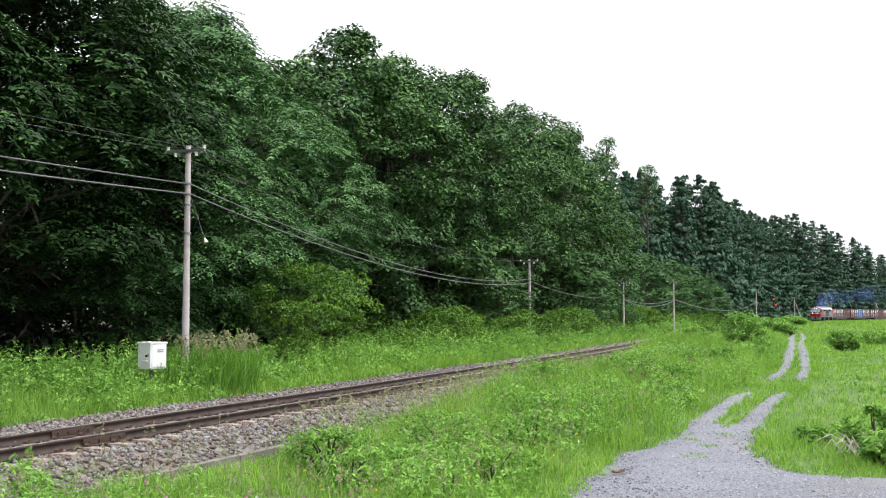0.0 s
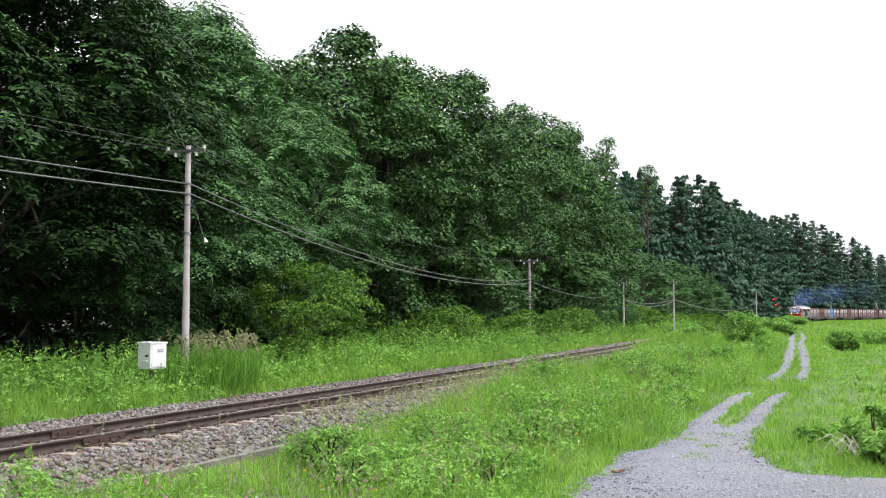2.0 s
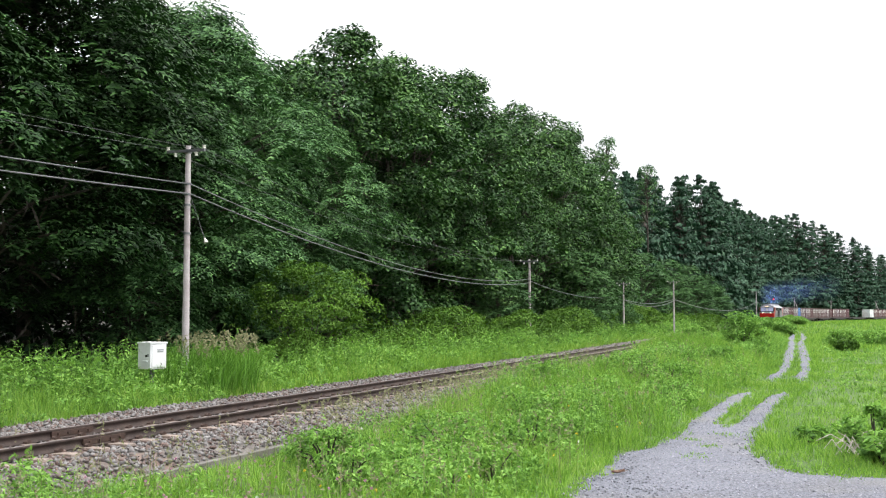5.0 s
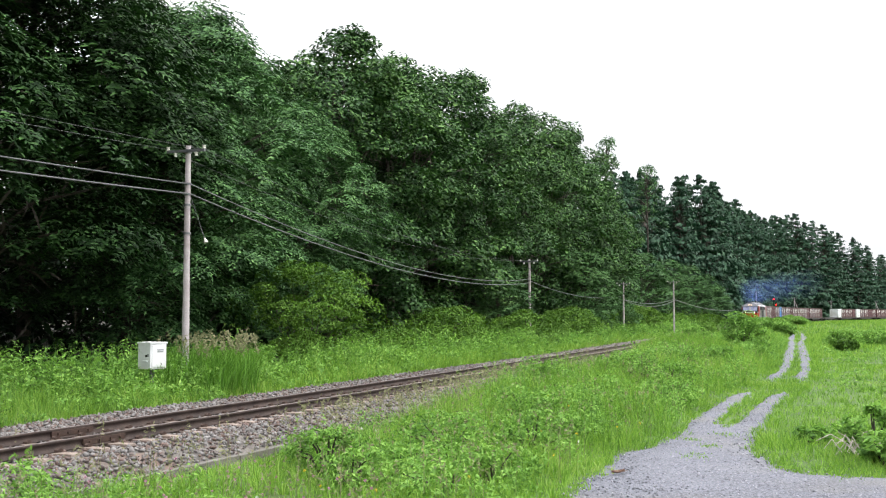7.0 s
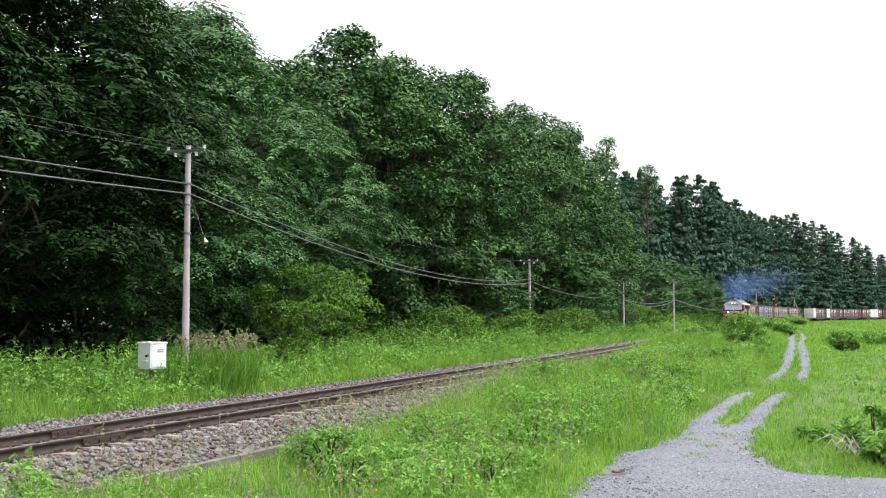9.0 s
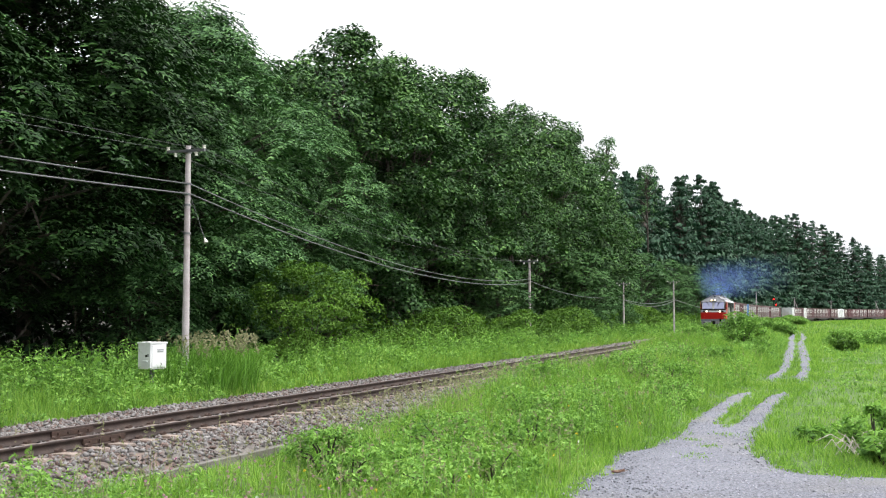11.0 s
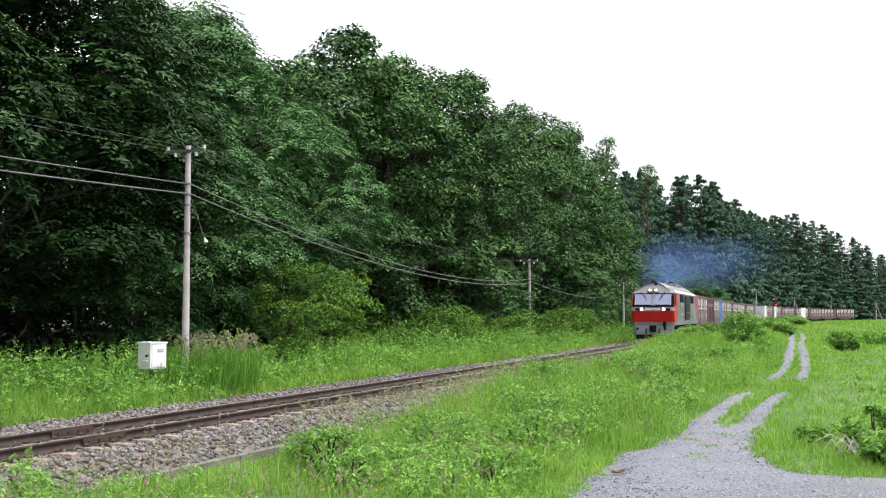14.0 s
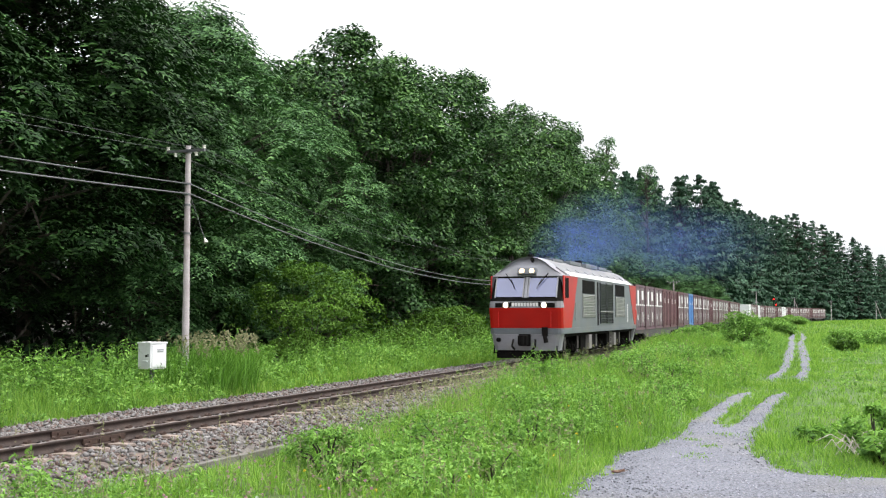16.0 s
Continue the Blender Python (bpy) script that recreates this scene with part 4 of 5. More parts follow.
def build_forest():
    rng = random.Random(5)
    ferny = [(broadleaf(11 + i, 15, 5.6, 105, 250, 0.26, LEAF_FERNY, 0.5, 0.9, 0.1, 0.9, 0.36, 0.5, frond=7), 15) for i in range(2)]
    deep = [(broadleaf(16 + i, 15, 6.2, 105, 300, 0.25, LEAF_DEEP_SHADE, 0.5, 0.9, 0.16, 0.9, 0.38, 0.62, frond=7, peak=0.7), 15) for i in range(2)]
    oak = [(broadleaf(21 + i, 18, 5.4, 100, 205, 0.28, LEAF, 0.85, 0.2, 0.05, 0.95, 0.6), 18) for i in range(4)]
    pale = [(broadleaf(31 + i, 16, 5.2, 110, 95, 0.4, LEAF_LIGHT, 0.6, 0.5, 0.06, 0.95, 0.5, frond=5), 16) for i in range(2)]
    # inner trees carry the leaf copy with shade in its colour
    inner = [(broadleaf(41 + i, 16, 6.8, 60, 36, 1.0, LEAF_SHADED, 0.9, 0.1, 0.02, 1.3, camera_side=0), 16) for i in range(2)]
    spruce = [(conifer(51 + i, 28, 7.0, 25, 9, 15, None, 0.02, 1.25), 28) for i in range(3)]
    larch = [(broadleaf(61 + i, 24, 2.9, 80, 22, 0.3, LEAF_FERNY, 1.0, 0.3, 0.6, 0.8, stem=0.45, camera_side=0), 24) for i in range(1)]
    lab_f = "tall dark green tree with drooping feathery leaves at the forest edge"
    lab_o = "full leafy dark green deciduous tree at the forest edge"
    lab_p = "lighter green spreading deciduous tree at the forest edge"
    lab_s = "dark blue-green conifer with layered drooping branches"
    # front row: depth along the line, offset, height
    lab_d = "tall deep green tree with shade in its leaf colour and drooping lower boughs"
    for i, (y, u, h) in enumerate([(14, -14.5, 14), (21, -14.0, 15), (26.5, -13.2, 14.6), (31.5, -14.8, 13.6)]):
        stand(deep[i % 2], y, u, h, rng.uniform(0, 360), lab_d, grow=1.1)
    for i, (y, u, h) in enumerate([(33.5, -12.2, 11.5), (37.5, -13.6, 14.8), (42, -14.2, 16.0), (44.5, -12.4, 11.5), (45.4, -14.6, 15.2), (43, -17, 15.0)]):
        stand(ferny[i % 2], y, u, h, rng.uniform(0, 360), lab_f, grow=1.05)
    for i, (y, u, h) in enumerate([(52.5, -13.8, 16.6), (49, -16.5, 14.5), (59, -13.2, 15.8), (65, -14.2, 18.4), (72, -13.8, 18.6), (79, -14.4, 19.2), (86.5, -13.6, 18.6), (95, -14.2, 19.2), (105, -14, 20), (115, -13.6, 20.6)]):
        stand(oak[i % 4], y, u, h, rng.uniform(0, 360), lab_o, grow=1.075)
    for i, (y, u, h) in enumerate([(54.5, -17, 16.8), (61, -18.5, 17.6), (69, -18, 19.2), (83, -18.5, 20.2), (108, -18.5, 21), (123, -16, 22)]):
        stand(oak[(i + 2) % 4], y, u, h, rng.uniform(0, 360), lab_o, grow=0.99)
    for i, (y, u, h) in enumerate([(92, -8.4, 8.0), (67, -9.0, 6.0), (126, -12.5, 21), (137, -12.5, 22.6), (149, -12, 23), (162, -13, 23.8), (174, -12.0, 23.6), (186, -13, 24), (198, -12, 24), (208, -13, 23.5), (131, -16, 23.4), (143, -16.5, 24.4), (155, -17, 25.6), (168, -17, 26.2), (216, -11.5, 22), (180, -9.6, 18), (193, -9.8, 19.5), (207, -9.6, 18), (222, -10, 17), (238, -9.8, 14)]):
        stand(pale[i % 2], y, u, h, rng.uniform(0, 360), lab_p, grow=1.0)
    stand(larch[0], 134, -14, 26.5, 40, "slender tree with a bare stem and thin open crown", grow=1.0)
    stand(larch[0], 171, -14.5, 25.6, 140, "slender tree with a bare stem and thin open crown")
    y = 178.0
    i = 0
    while y < 420:
        h = float(np.interp(y, (170, 200, 230, 245, 260, 275, 290, 305, 320, 335, 350, 365, 380, 395, 425), (24.6, 27.8, 30.6, 31.2, 30.9, 29.2, 28.5, 28.7, 30.6, 31.3, 29, 28.2, 24, 23, 23))) * 1.09 + rng.uniform(-1.2, 0.9)
        stand(spruce[i % 3], y, (-19 if y < 215 else -13.5) - rng.uniform(0, 4), h, rng.uniform(0, 360), lab_s)
        y += rng.uniform(3.9, 5.3)
        i += 1
    # undergrowth added to block light inside the wood, shade put in its leaf colour
    r2 = np.random.default_rng(29)
    n = 900
    y, u = r2.uniform(-12, 135, n), r2.uniform(-26, -12.5, n)
    p = track_point(y, u)
    herb_stuff("undergrowth_screen", np.stack([p[:, 0], p[:, 1], land(p[:, 0], p[:, 1])], -1), r2.uniform(1.6, 3.6, n), np.full(n, 0.55), 24, LEAF_SHADED, r2, "undergrowth added to block light, with shade in its leaf colour", "undergrowth", 0.8)
    # the rows behind, which close the wood and block sky light, in shade-dark leaves
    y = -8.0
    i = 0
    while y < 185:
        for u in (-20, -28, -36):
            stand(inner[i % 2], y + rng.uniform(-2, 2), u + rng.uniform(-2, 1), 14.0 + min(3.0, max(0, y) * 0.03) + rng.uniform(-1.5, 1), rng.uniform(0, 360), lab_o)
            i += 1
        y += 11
    for y in range(196, 430, 8):
        stand(spruce[i % 3], y + rng.uniform(-3, 3), -23 + rng.uniform(-2, 2), 30 + rng.uniform(-2, 1.5) - 10 * max(0, (y - 350) / 60), rng.uniform(0, 360), lab_s)
        i += 1


build_forest()


# ---- gravel yard and the cart track ----
GRAVEL = surface("road_gravel", (0.042, 0.044, 0.055), (0.185, 0.188, 0.222), 0.7, 0.95, grain=30, bump=1.0, dirt=(0.17, 0.155, 0.12), dirt_amount=0.4, grit=0.8)
RUT_L = ((20.5, 4.7), (22.3, 5.35), (23.9, 5.78), (27, 6.93), (30.2, 8.15), (31.8, 8.9), (36, 10.8), (42.3, 13.3), (51, 16.25), (79, 25.5), (106, 34.3), (130, 42.3))
RUT_R = ((20.5, 5.6), (22.1, 6.2), (24.8, 7.2), (28.4, 8.52), (30.2, 9.25), (33, 10.5), (39, 12.95), (45, 15.1), (53, 17.8), (56.4, 18.95), (67.6, 22.6), (91.5, 30.4), (104, 34.9), (130, 43.3))
YARD_L = ((-12, -7), (0, -2.6), (10, 0.2), (13.7, 1.43), (16.2, 2.33), (18.05, 2.83), (18.6, 3.5), (20.7, 4.4), (23.9, 5.5))
YARD_R = ((-12, 16), (13.6, 12), (15.0, 8.2), (15.4, 6.2), (15.7, 5.35), (16.3, 5.15), (18.2, 5.25), (21.8, 6.35), (23.9, 7.0))


def along(table, y):
    t = np.array(table)
    return np.interp(y, t[:, 0], t[:, 1])


def rut_half(y):
    return np.interp(y, (20, 23, 27, 31.5, 33.5, 36, 38.5, 60, 130), (0.46, 0.38, 0.34, 0.3, -0.14, -0.14, 0.3, 0.29, 0.27))


def gravel_here(x, y, spare=0.0):
    """Where bare gravel lies."""
    wob = 0.16 * ripple(x * 3, y * 3) + 0.08 * ripple(x * 9, y * 8)
    yard = (x > along(YARD_L, y) + wob - spare) & (x < along(YARD_R, y) + wob + spare) & (y < 22.3)
    middle = (y > 21.7) & (np.abs(x - (along(RUT_L, y) + along(RUT_R, y)) / 2) < np.interp(y, (21.7, 22.6, 130), (0.0, 0.3, 0.36)))
    rut = np.minimum(np.abs(x - along(RUT_L, y)), np.abs(x - along(RUT_R, y))) < rut_half(y) + wob * 0.8 + spare
    return (yard & ~middle) | (rut & (y > 20.5) & (y < 130))


def strip(name, ys, left, right, n, lift):
    a = np.linspace(0, 1, n)[None]
    edge = (0.06 * ripple(ys * 5, ys * 3))[:, None]
    X = (left[:, None] + edge) * (1 - a) + (right[:, None] - edge) * a
    Y = np.broadcast_to(ys[:, None], X.shape)
    Z = land(X, Y) + lift - 0.06 * (np.abs(a - 0.5) * 2) ** 6
    v = np.stack([X, Y, Z], -1).reshape(-1, 3)
    i = (np.arange(len(ys) - 1)[:, None] * n + np.arange(n - 1)[None]).ravel()
    me = big_mesh(name, v, np.stack([i, i + 1, i + n + 1, i + n], -1), materials=[GRAVEL])
    me.shade_smooth()
    return new(name, me)


def build_road():
    ys = np.arange(-12, 23.2, 0.4)
    tagged(strip("gravel_yard", ys, along(YARD_L, ys), along(YARD_R, ys), 28, 0.05), "grey crushed gravel surface worn by wheels", "gravel", kind="structure")
    ys = np.arange(20.4, 130, 0.5)
    for t in (RUT_L, RUT_R):
        tagged(strip("cart_track", ys, along(t, ys) - np.maximum(rut_half(ys), 0.01), along(t, ys) + np.maximum(rut_half(ys), 0.01), 7, 0.045), "gravel wheel rut of a cart track through grass", "dirt road", kind="structure")


build_road()


# ---- stones ----
OCTA_V = np.array([(1, 0, 0), (0, 1, 0), (-1, 0, 0), (0, -1, 0), (0, 0, 1), (0, 0, -1)], float)
OCTA_F = np.array([(0, 1, 4), (1, 2, 4), (2, 3, 4), (3, 0, 4), (1, 0, 5), (2, 1, 5), (3, 2, 5), (0, 3, 5)])


def stones(name, at, size, material, rng, label, category):
    n = len(at)
    v = OCTA_V[None] * rng.uniform(0.5, 1.4, (n, 6, 3)) + rng.normal(size=(n, 6, 3)) * 0.32
    v = v * (size * rng.uniform(0.5, 1.25, n))[:, None, None]
    a = rng.uniform(0, 6.3, n)
    c, s = np.cos(a)[:, None], np.sin(a)[:, None]
    v = np.stack([v[..., 0] * c - v[..., 1] * s, v[..., 0] * s + v[..., 1] * c, v[..., 2] * 0.75], -1) + at[:, None]
    f = OCTA_F[None] + (np.arange(n) * 6)[:, None, None]
    tagged(new(name, big_mesh(name, v.reshape(-1, 3), tris=f.reshape(-1, 3), materials=[material])), label, category, kind="stuff")


def stone_paint(name, stops):
    m, n, l, b = nodes_of(name)
    geo = n.new("ShaderNodeNewGeometry")
    no = n.new("ShaderNodeTexNoise")
    no.inputs["Scale"].default_value, no.inputs["Detail"].default_value = 0.8, 5
    l.new(geo.outputs["Position"], no.inputs["Vector"])
    ad = n.new("ShaderNodeMath")
    ad.operation = "MULTIPLY_ADD"
    ad.inputs[1].default_value = 0.75
    k = n.new("ShaderNodeMath")
    k.operation = "MULTIPLY"
    k.inputs[1].default_value = 0.3
    l.new(no.outputs["Fac"], k.inputs[0])
    l.new(geo.outputs["Random Per Island"], ad.inputs[0])
    l.new(k.outputs[0], ad.inputs[2])
    r = ramp_node(n, l, ad.outputs[0], stops)
    l.new(r.outputs["Color"], b.inputs["Base Color"])
    b.inputs["Roughness"].default_value = 0.9
    return m


STONE = stone_paint("ballast_pieces", [(0.1, (0.035, 0.03, 0.03)), (0.35, (0.115, 0.075, 0.062)), (0.5, (0.12, 0.11, 0.108)), (0.8, (0.165, 0.157, 0.153)), (0.98, (0.26, 0.25, 0.24))])
CHIP = stone_paint("gravel_chips", [(0.1, (0.1, 0.102, 0.118)), (0.4, (0.165, 0.168, 0.19)), (0.9, (0.27, 0.273, 0.3)), (1.0, (0.45, 0.45, 0.46))])


def bed_height(u):
    return np.interp(u, (-3.75, -3.3, -1.75, -0.8, 0.8, 1.6, 2.15), (-0.62, -0.27, -0.22, -0.2, -0.2, -0.22, -0.42))


def build_stones():
    rng = np.random.default_rng(8)
    sets = []
    for y0, y1, n in ((7, 24, 21000), (24, 44, 9000), (44, 80, 3000)):
        y, u = rng.uniform(y0, y1, n), rng.uniform(-3.6, 2.12, n)
        along_s = (np.interp(y, LINE_Y, LINE_S) - np.interp(2.0, LINE_Y, LINE_S)) % 0.62
        on_sleeper = (np.abs(u) < 1.03) & ((along_s < 0.13) | (along_s > 0.49)) & (rng.uniform(0, 1, n) < 0.8)
        keep = (np.minimum(np.abs(u - 0.566), np.abs(u + 0.566)) > 0.09) & ~on_sleeper
        y, u = y[keep], u[keep]
        sets.append(track_point(y, u, bed_height(u) + rng.uniform(-0.01, 0.035, len(u))))
    stones("ballast_stones", np.concatenate(sets), 0.045, STONE, rng, "loose grey and rusty brown ballast stones", "ballast")
    y = 9 + 45 * rng.uniform(0, 1, 90000) ** 1.8
    x = rng.uniform(-1.5, 16, len(y))
    keep = gravel_here(x, y, -0.03)
    x, y = x[keep][:15000], y[keep][:15000]
    stones("gravel_chips", np.stack([x, y, land(x, y) + 0.048], -1), 0.02, CHIP, rng, "loose pale gravel chips on the yard", "gravel")


build_stones()


# ---- sleepers, clips, joints and kerb ----
def build_sleepers():
    bm = bmesh.new()
    box(bm, (2.0, 0.22, 0.2), (0, 0, -0.255), 0.02)
    me = bpy.data.meshes.new("sleeper")
    bm.to_mesh(me)
    bm.free()
    me.materials.append(SLEEPER)
    bm = bmesh.new()
    prism(bm, [(-0.06, -0.15), (0.06, -0.15), (0.05, -0.11), (0.0, -0.095), (-0.05, -0.12)], "x", -0.035, 0.035)
    clip = bpy.data.meshes.new("rail_clip")
    bm.to_mesh(clip)
    bm.free()
    clip.materials.append(IRON)
    s0 = float(np.interp(2.0, LINE_Y, LINE_S))
    for i in range(150):
        p, q = on_track(s0 + 0.62 * i), on_track(s0 + 0.62 * i + 0.5)
        turn = (q - p).to_track_quat("Y", "Z").to_matrix().to_4x4()
        ob = child(new("sleeper", me), TRACK, "")
        ob.matrix_basis = Matrix.Translation(p) @ turn @ pose(0, 0, 0.006 * math.sin(i * 5.1), 0, 0, 0.8 * math.sin(i * 2.3))
        if 12 <= i < 80:
            for u in (-0.68, -0.45, 0.45, 0.68):
                c = child(new("rail_clip", clip), ob)
                c.matrix_basis = pose(u, 0, 0.0)
    for y, u in ((16.9, 0.566), (17.5, -0.566)):
        k = float(track_slope(y))
        for s in (-1, 1):
            plate = bmesh.new()
            box(plate, (0.03, 1.0, 0.09), (s * 0.035, 0, -0.08), 0.008)
            for b in (-0.36, -0.13, 0.13, 0.36):
                rod(plate, (s * 0.04, b, -0.08), (s * 0.075, b, -0.08), 0.022, 0.022, 6)
            ob = part("fishplate", plate, IRON, TRACK, "bolted rusty rail joint plate")
            ob.matrix_basis = Matrix.Translation(track_point(y, u)) @ pose(0, 0, 0, 0, 0, -math.degrees(math.atan(k)))
    kerb = thing("kerb", "low weathered concrete kerb along the ballast foot", "kerb", kind="structure")
    y = 4.0
    while y < 34:
        k = float(track_slope(y))
        ob = part("kerb_block", box(bmesh.new(), (0.12, 1.96, 0.34), (0, 0, 0), 0.015), KERB, kerb)
        ob.matrix_basis = Matrix.Translation(track_point(y, 2.24, -0.575 + 0.02 * math.sin(y * 3))) @ pose(0, 0, 0, 0, 0, -math.degrees(math.atan(k)) + 0.6 * math.sin(y))
        y += 2.0 / math.sqrt(1 + k * k)


build_sleepers()


# ---- the meadow ----
def build_meadow():
    rng = np.random.default_rng(17)
    # verge between the track and the gravel
    n = 19000
    y = 8.0 + 92 * rng.uniform(0, 1, n) ** 2.0
    u = rng.uniform(2.36, 10.5, n)
    p = track_point(y, u)
    x, y = p[:, 0], p[:, 1]
    keep = ~gravel_here(x, y, 0.13) & (x < along(RUT_R, y) + 0.6) & (y > 7.5)
    keep &= (x > -8) & (rng.uniform(0, 1, n) < 0.78 + 0.3 * ripple(x, y, 1.1))
    x, y = x[keep], y[keep]
    u = beside(x, y)
    far = np.maximum(1, y / 22)
    high = (0.27 + 0.17 * ripple(x, y, 0.8) + 0.13 * ripple(x + 7, y, 2.1) + 0.30 * step(14, 30, y)) * np.where(u < 2.7, 0.7, 1) * (1 - 0.45 * step(4.6, 3.4, u) * step(30, 38, y)) * step(-0.05, 0.9, np.abs(x - along(YARD_L, y)) + 0.25)
    edge = np.minimum(np.abs(x - along(RUT_L, y)), np.abs(x - along(RUT_R, y)))
    high = np.where((y > 20) & (edge < 0.9), np.minimum(high, 0.10 + 0.2 * edge), high)
    grass_stuff("verge_grass", np.stack([x, y, land(x, y) - 0.02], -1), np.maximum(high, 0.1), 0.0066 * far ** 0.68, GRASS, rng, "long bright green meadow grass", 0.65, 10, 0.11)
    # a stand of taller grass on the bank
    n = 18000
    x, y = 10.4 + 1.9 * rng.normal(size=n), 46 + 4.6 * rng.normal(size=n)
    keep = (beside(x, y) > 3.3) & (x < along(RUT_L, y) - 1.4)
    x, y = x[keep], y[keep]
    grass_stuff("bank_grass", np.stack([x, y, land(x, y) - 0.02], -1), np.full(len(x), 0.66), np.full(len(x), 0.012), GRASS, rng, "stand of tall bright grass on the bank", 0.5)
    # tall grass on top of the bank along the track
    n = 9000
    y = rng.uniform(44, 112, n)
    u = rng.uniform(2.9, 5.6, n)
    p = track_point(y, u)
    x, y = p[:, 0], p[:, 1]
    grass_stuff("bank_top_grass", np.stack([x, y, land(x, y) - 0.02], -1), 0.62 + 0.2 * ripple(x, y, 0.8), 0.013 * y / 46, GRASS, rng, "tall grass along the top of the bank", 0.5)
    # meadow beyond the cart track
    n = 21000
    y = 13.0 + 115 * rng.uniform(0, 1, n) ** 1.55
    x = along(RUT_R, y) + rng.uniform(0, 1, n) ** 1.2 * (8 + y * 0.35)
    keep = ~gravel_here(x, y, 0.13) & (x < 0.45 * y + 2) & (rng.uniform(0, 1, n) < 0.8 + 0.4 * ripple(x, y, 0.6))
    x, y = x[keep], y[keep]
    far = np.maximum(1, y / 22)
    edge = np.abs(x - along(RUT_R, y))
    high = np.minimum(0.16 + 0.10 * ripple(x, y, 0.5) + 0.12 * step(50, 90, y), 0.08 + 0.2 * edge)
    grass_stuff("meadow_grass", np.stack([x, y, land(x, y) - 0.02], -1), np.maximum(high, 0.06), 0.0062 * far ** 0.68, GRASS, rng, "short yellowish green meadow grass", 0.8, 10, 0.12)
    # rough field grass further off
    n = 42000
    y = 90 + 330 * rng.uniform(0, 1, n) ** 1.6
    u = 2.6 + rng.uniform(0, 1, n) ** 1.3 * 60
    p = track_point(y, u)
    x, y = p[:, 0], p[:, 1]
    keep = (np.abs(x / y) < 0.43) & (y > 60) & ~gravel_here(x, y, 0.1)
    x, y = x[keep], y[keep]
    grass_stuff("field_grass", np.stack([x, y, land(x, y) - 0.02], -1), 0.45 + 0.2 * ripple(x, y, 0.3), 0.022 * y / 90, GRASS, rng, "rough long grass across the field")
    # leafy weeds in the verge
    n = 1050
    y = 9 + 75 * rng.uniform(0, 1, n) ** 1.6
    u = rng.uniform(2.6, 8.6, n)
    p = track_point(y, u)
    x, y = p[:, 0], p[:, 1]
    keep = ~gravel_here(x, y, 0.3) & (x < along(RUT_L, y) - 0.4) & (ripple(x, y, 0.9) + 0.35 * rng.normal(size=n) > 0.0) & (x > -7) & ((u > 4.2) | (y < 32)) & ((np.abs(x - 10.4) > 2.6) | (np.abs(y - 46) > 6))
    x, y = x[keep], y[keep]
    herb_stuff("verge_weeds", np.stack([x, y, land(x, y)], -1), np.clip(0.36 + 0.34 * step(15, 28, y) + 0.25 * ripple(x, y, 0.9) + 0.10 * rng.normal(size=len(x)), 0.15, 1.1), 0.062 + 0.0012 * y, 20, WEED, rng, "patches of leafy green weeds in the verge", spread=0.15, stems=6, loose=0.17)
    n = 900
    y = 16 + 75 * rng.uniform(0, 1, n) ** 1.5
    x = along(RUT_R, y) + 1.0 + rng.uniform(0, 1, n) * (7 + y * 0.3)
    keep = (ripple(x, y, 0.7) > 0.2) & (x < 0.44 * y)
    x, y = x[keep], y[keep]
    herb_stuff("meadow_weeds", np.stack([x, y, land(x, y)], -1), np.full(len(x), 0.4) + 0.15 * rng.normal(size=len(x)), 0.10 + 0.0015 * y, 20, WEED, rng, "low leafy weeds among the meadow grass")
    # tall weeds on the forest side of the track
    n = 1900
    y = 6 + 150 * rng.uniform(0, 1, n) ** 1.8
    u = -3.45 - rng.uniform(0, 1, n) ** 0.85 * 5.4
    p = track_point(y, u)
    x, y = p[:, 0], p[:, 1]
    keep = ~((u > -6.4) & (y > 28.2) & (y < 35) & (x > -7.4) & (x / y < -0.178))
    x, y, u = x[keep], y[keep], u[keep]
    tall = np.clip(0.22 + 0.75 * step(-3.4, -5.6, u) + 0.17 * ripple(x, y, 0.7) + 0.14 * rng.normal(size=len(x)), 0.18, 1.9)
    herb_stuff("trackside_weeds", np.stack([x, y, land(x, y)], -1), tall, 0.1 + 0.0015 * y, 15, WEED, rng, "dense waist-high leafy weeds beside the track", spread=0.17, stems=6, loose=0.24)
    n = 4200
    y = 6 + 95 * rng.uniform(0, 1, n) ** 1.6
    u = -3.3 - 2.6 * rng.uniform(0, 1, n) ** 1.4
    p = track_point(y, u)
    x, y = p[:, 0], p[:, 1]
    grass_stuff("trackside_grass", np.stack([x, y, land(x, y) - 0.02], -1), 0.3 + 0.22 * step(-3.3, -5, u), 0.008 * np.maximum(1, y / 22) ** 0.7, GRASS, rng, "rank green grass along the foot of the ballast", 0.6, 9, 0.13)
    # brambles and saplings before the trees
    n = 700
    y = 46 + 165 * rng.uniform(0, 1, n) ** 1.3
    u = -6.6 - rng.uniform(0, 1, n) * 3.4
    p = track_point(y, u)
    x, y = p[:, 0], p[:, 1]
    tall = np.clip(0.95 + 0.6 * ripple(x, y, 0.5) + 0.3 * rng.normal(size=n) + 0.6 * step(60, 110, y), 0.3, 2.8)
    herb_stuff("forest_edge_thicket", np.stack([x, y, land(x, y)], -1), tall, 0.14 + 0.0016 * y, 28, SHRUB, rng, "tangled green thicket in front of the trees", "undergrowth", 0.36, 4, 0.45)
    # reeds with pale plumes round the pole
    n = 5200
    y, u = rng.uniform(26.0, 33.5, n), -3.35 - 3.2 * rng.uniform(0, 1, n)
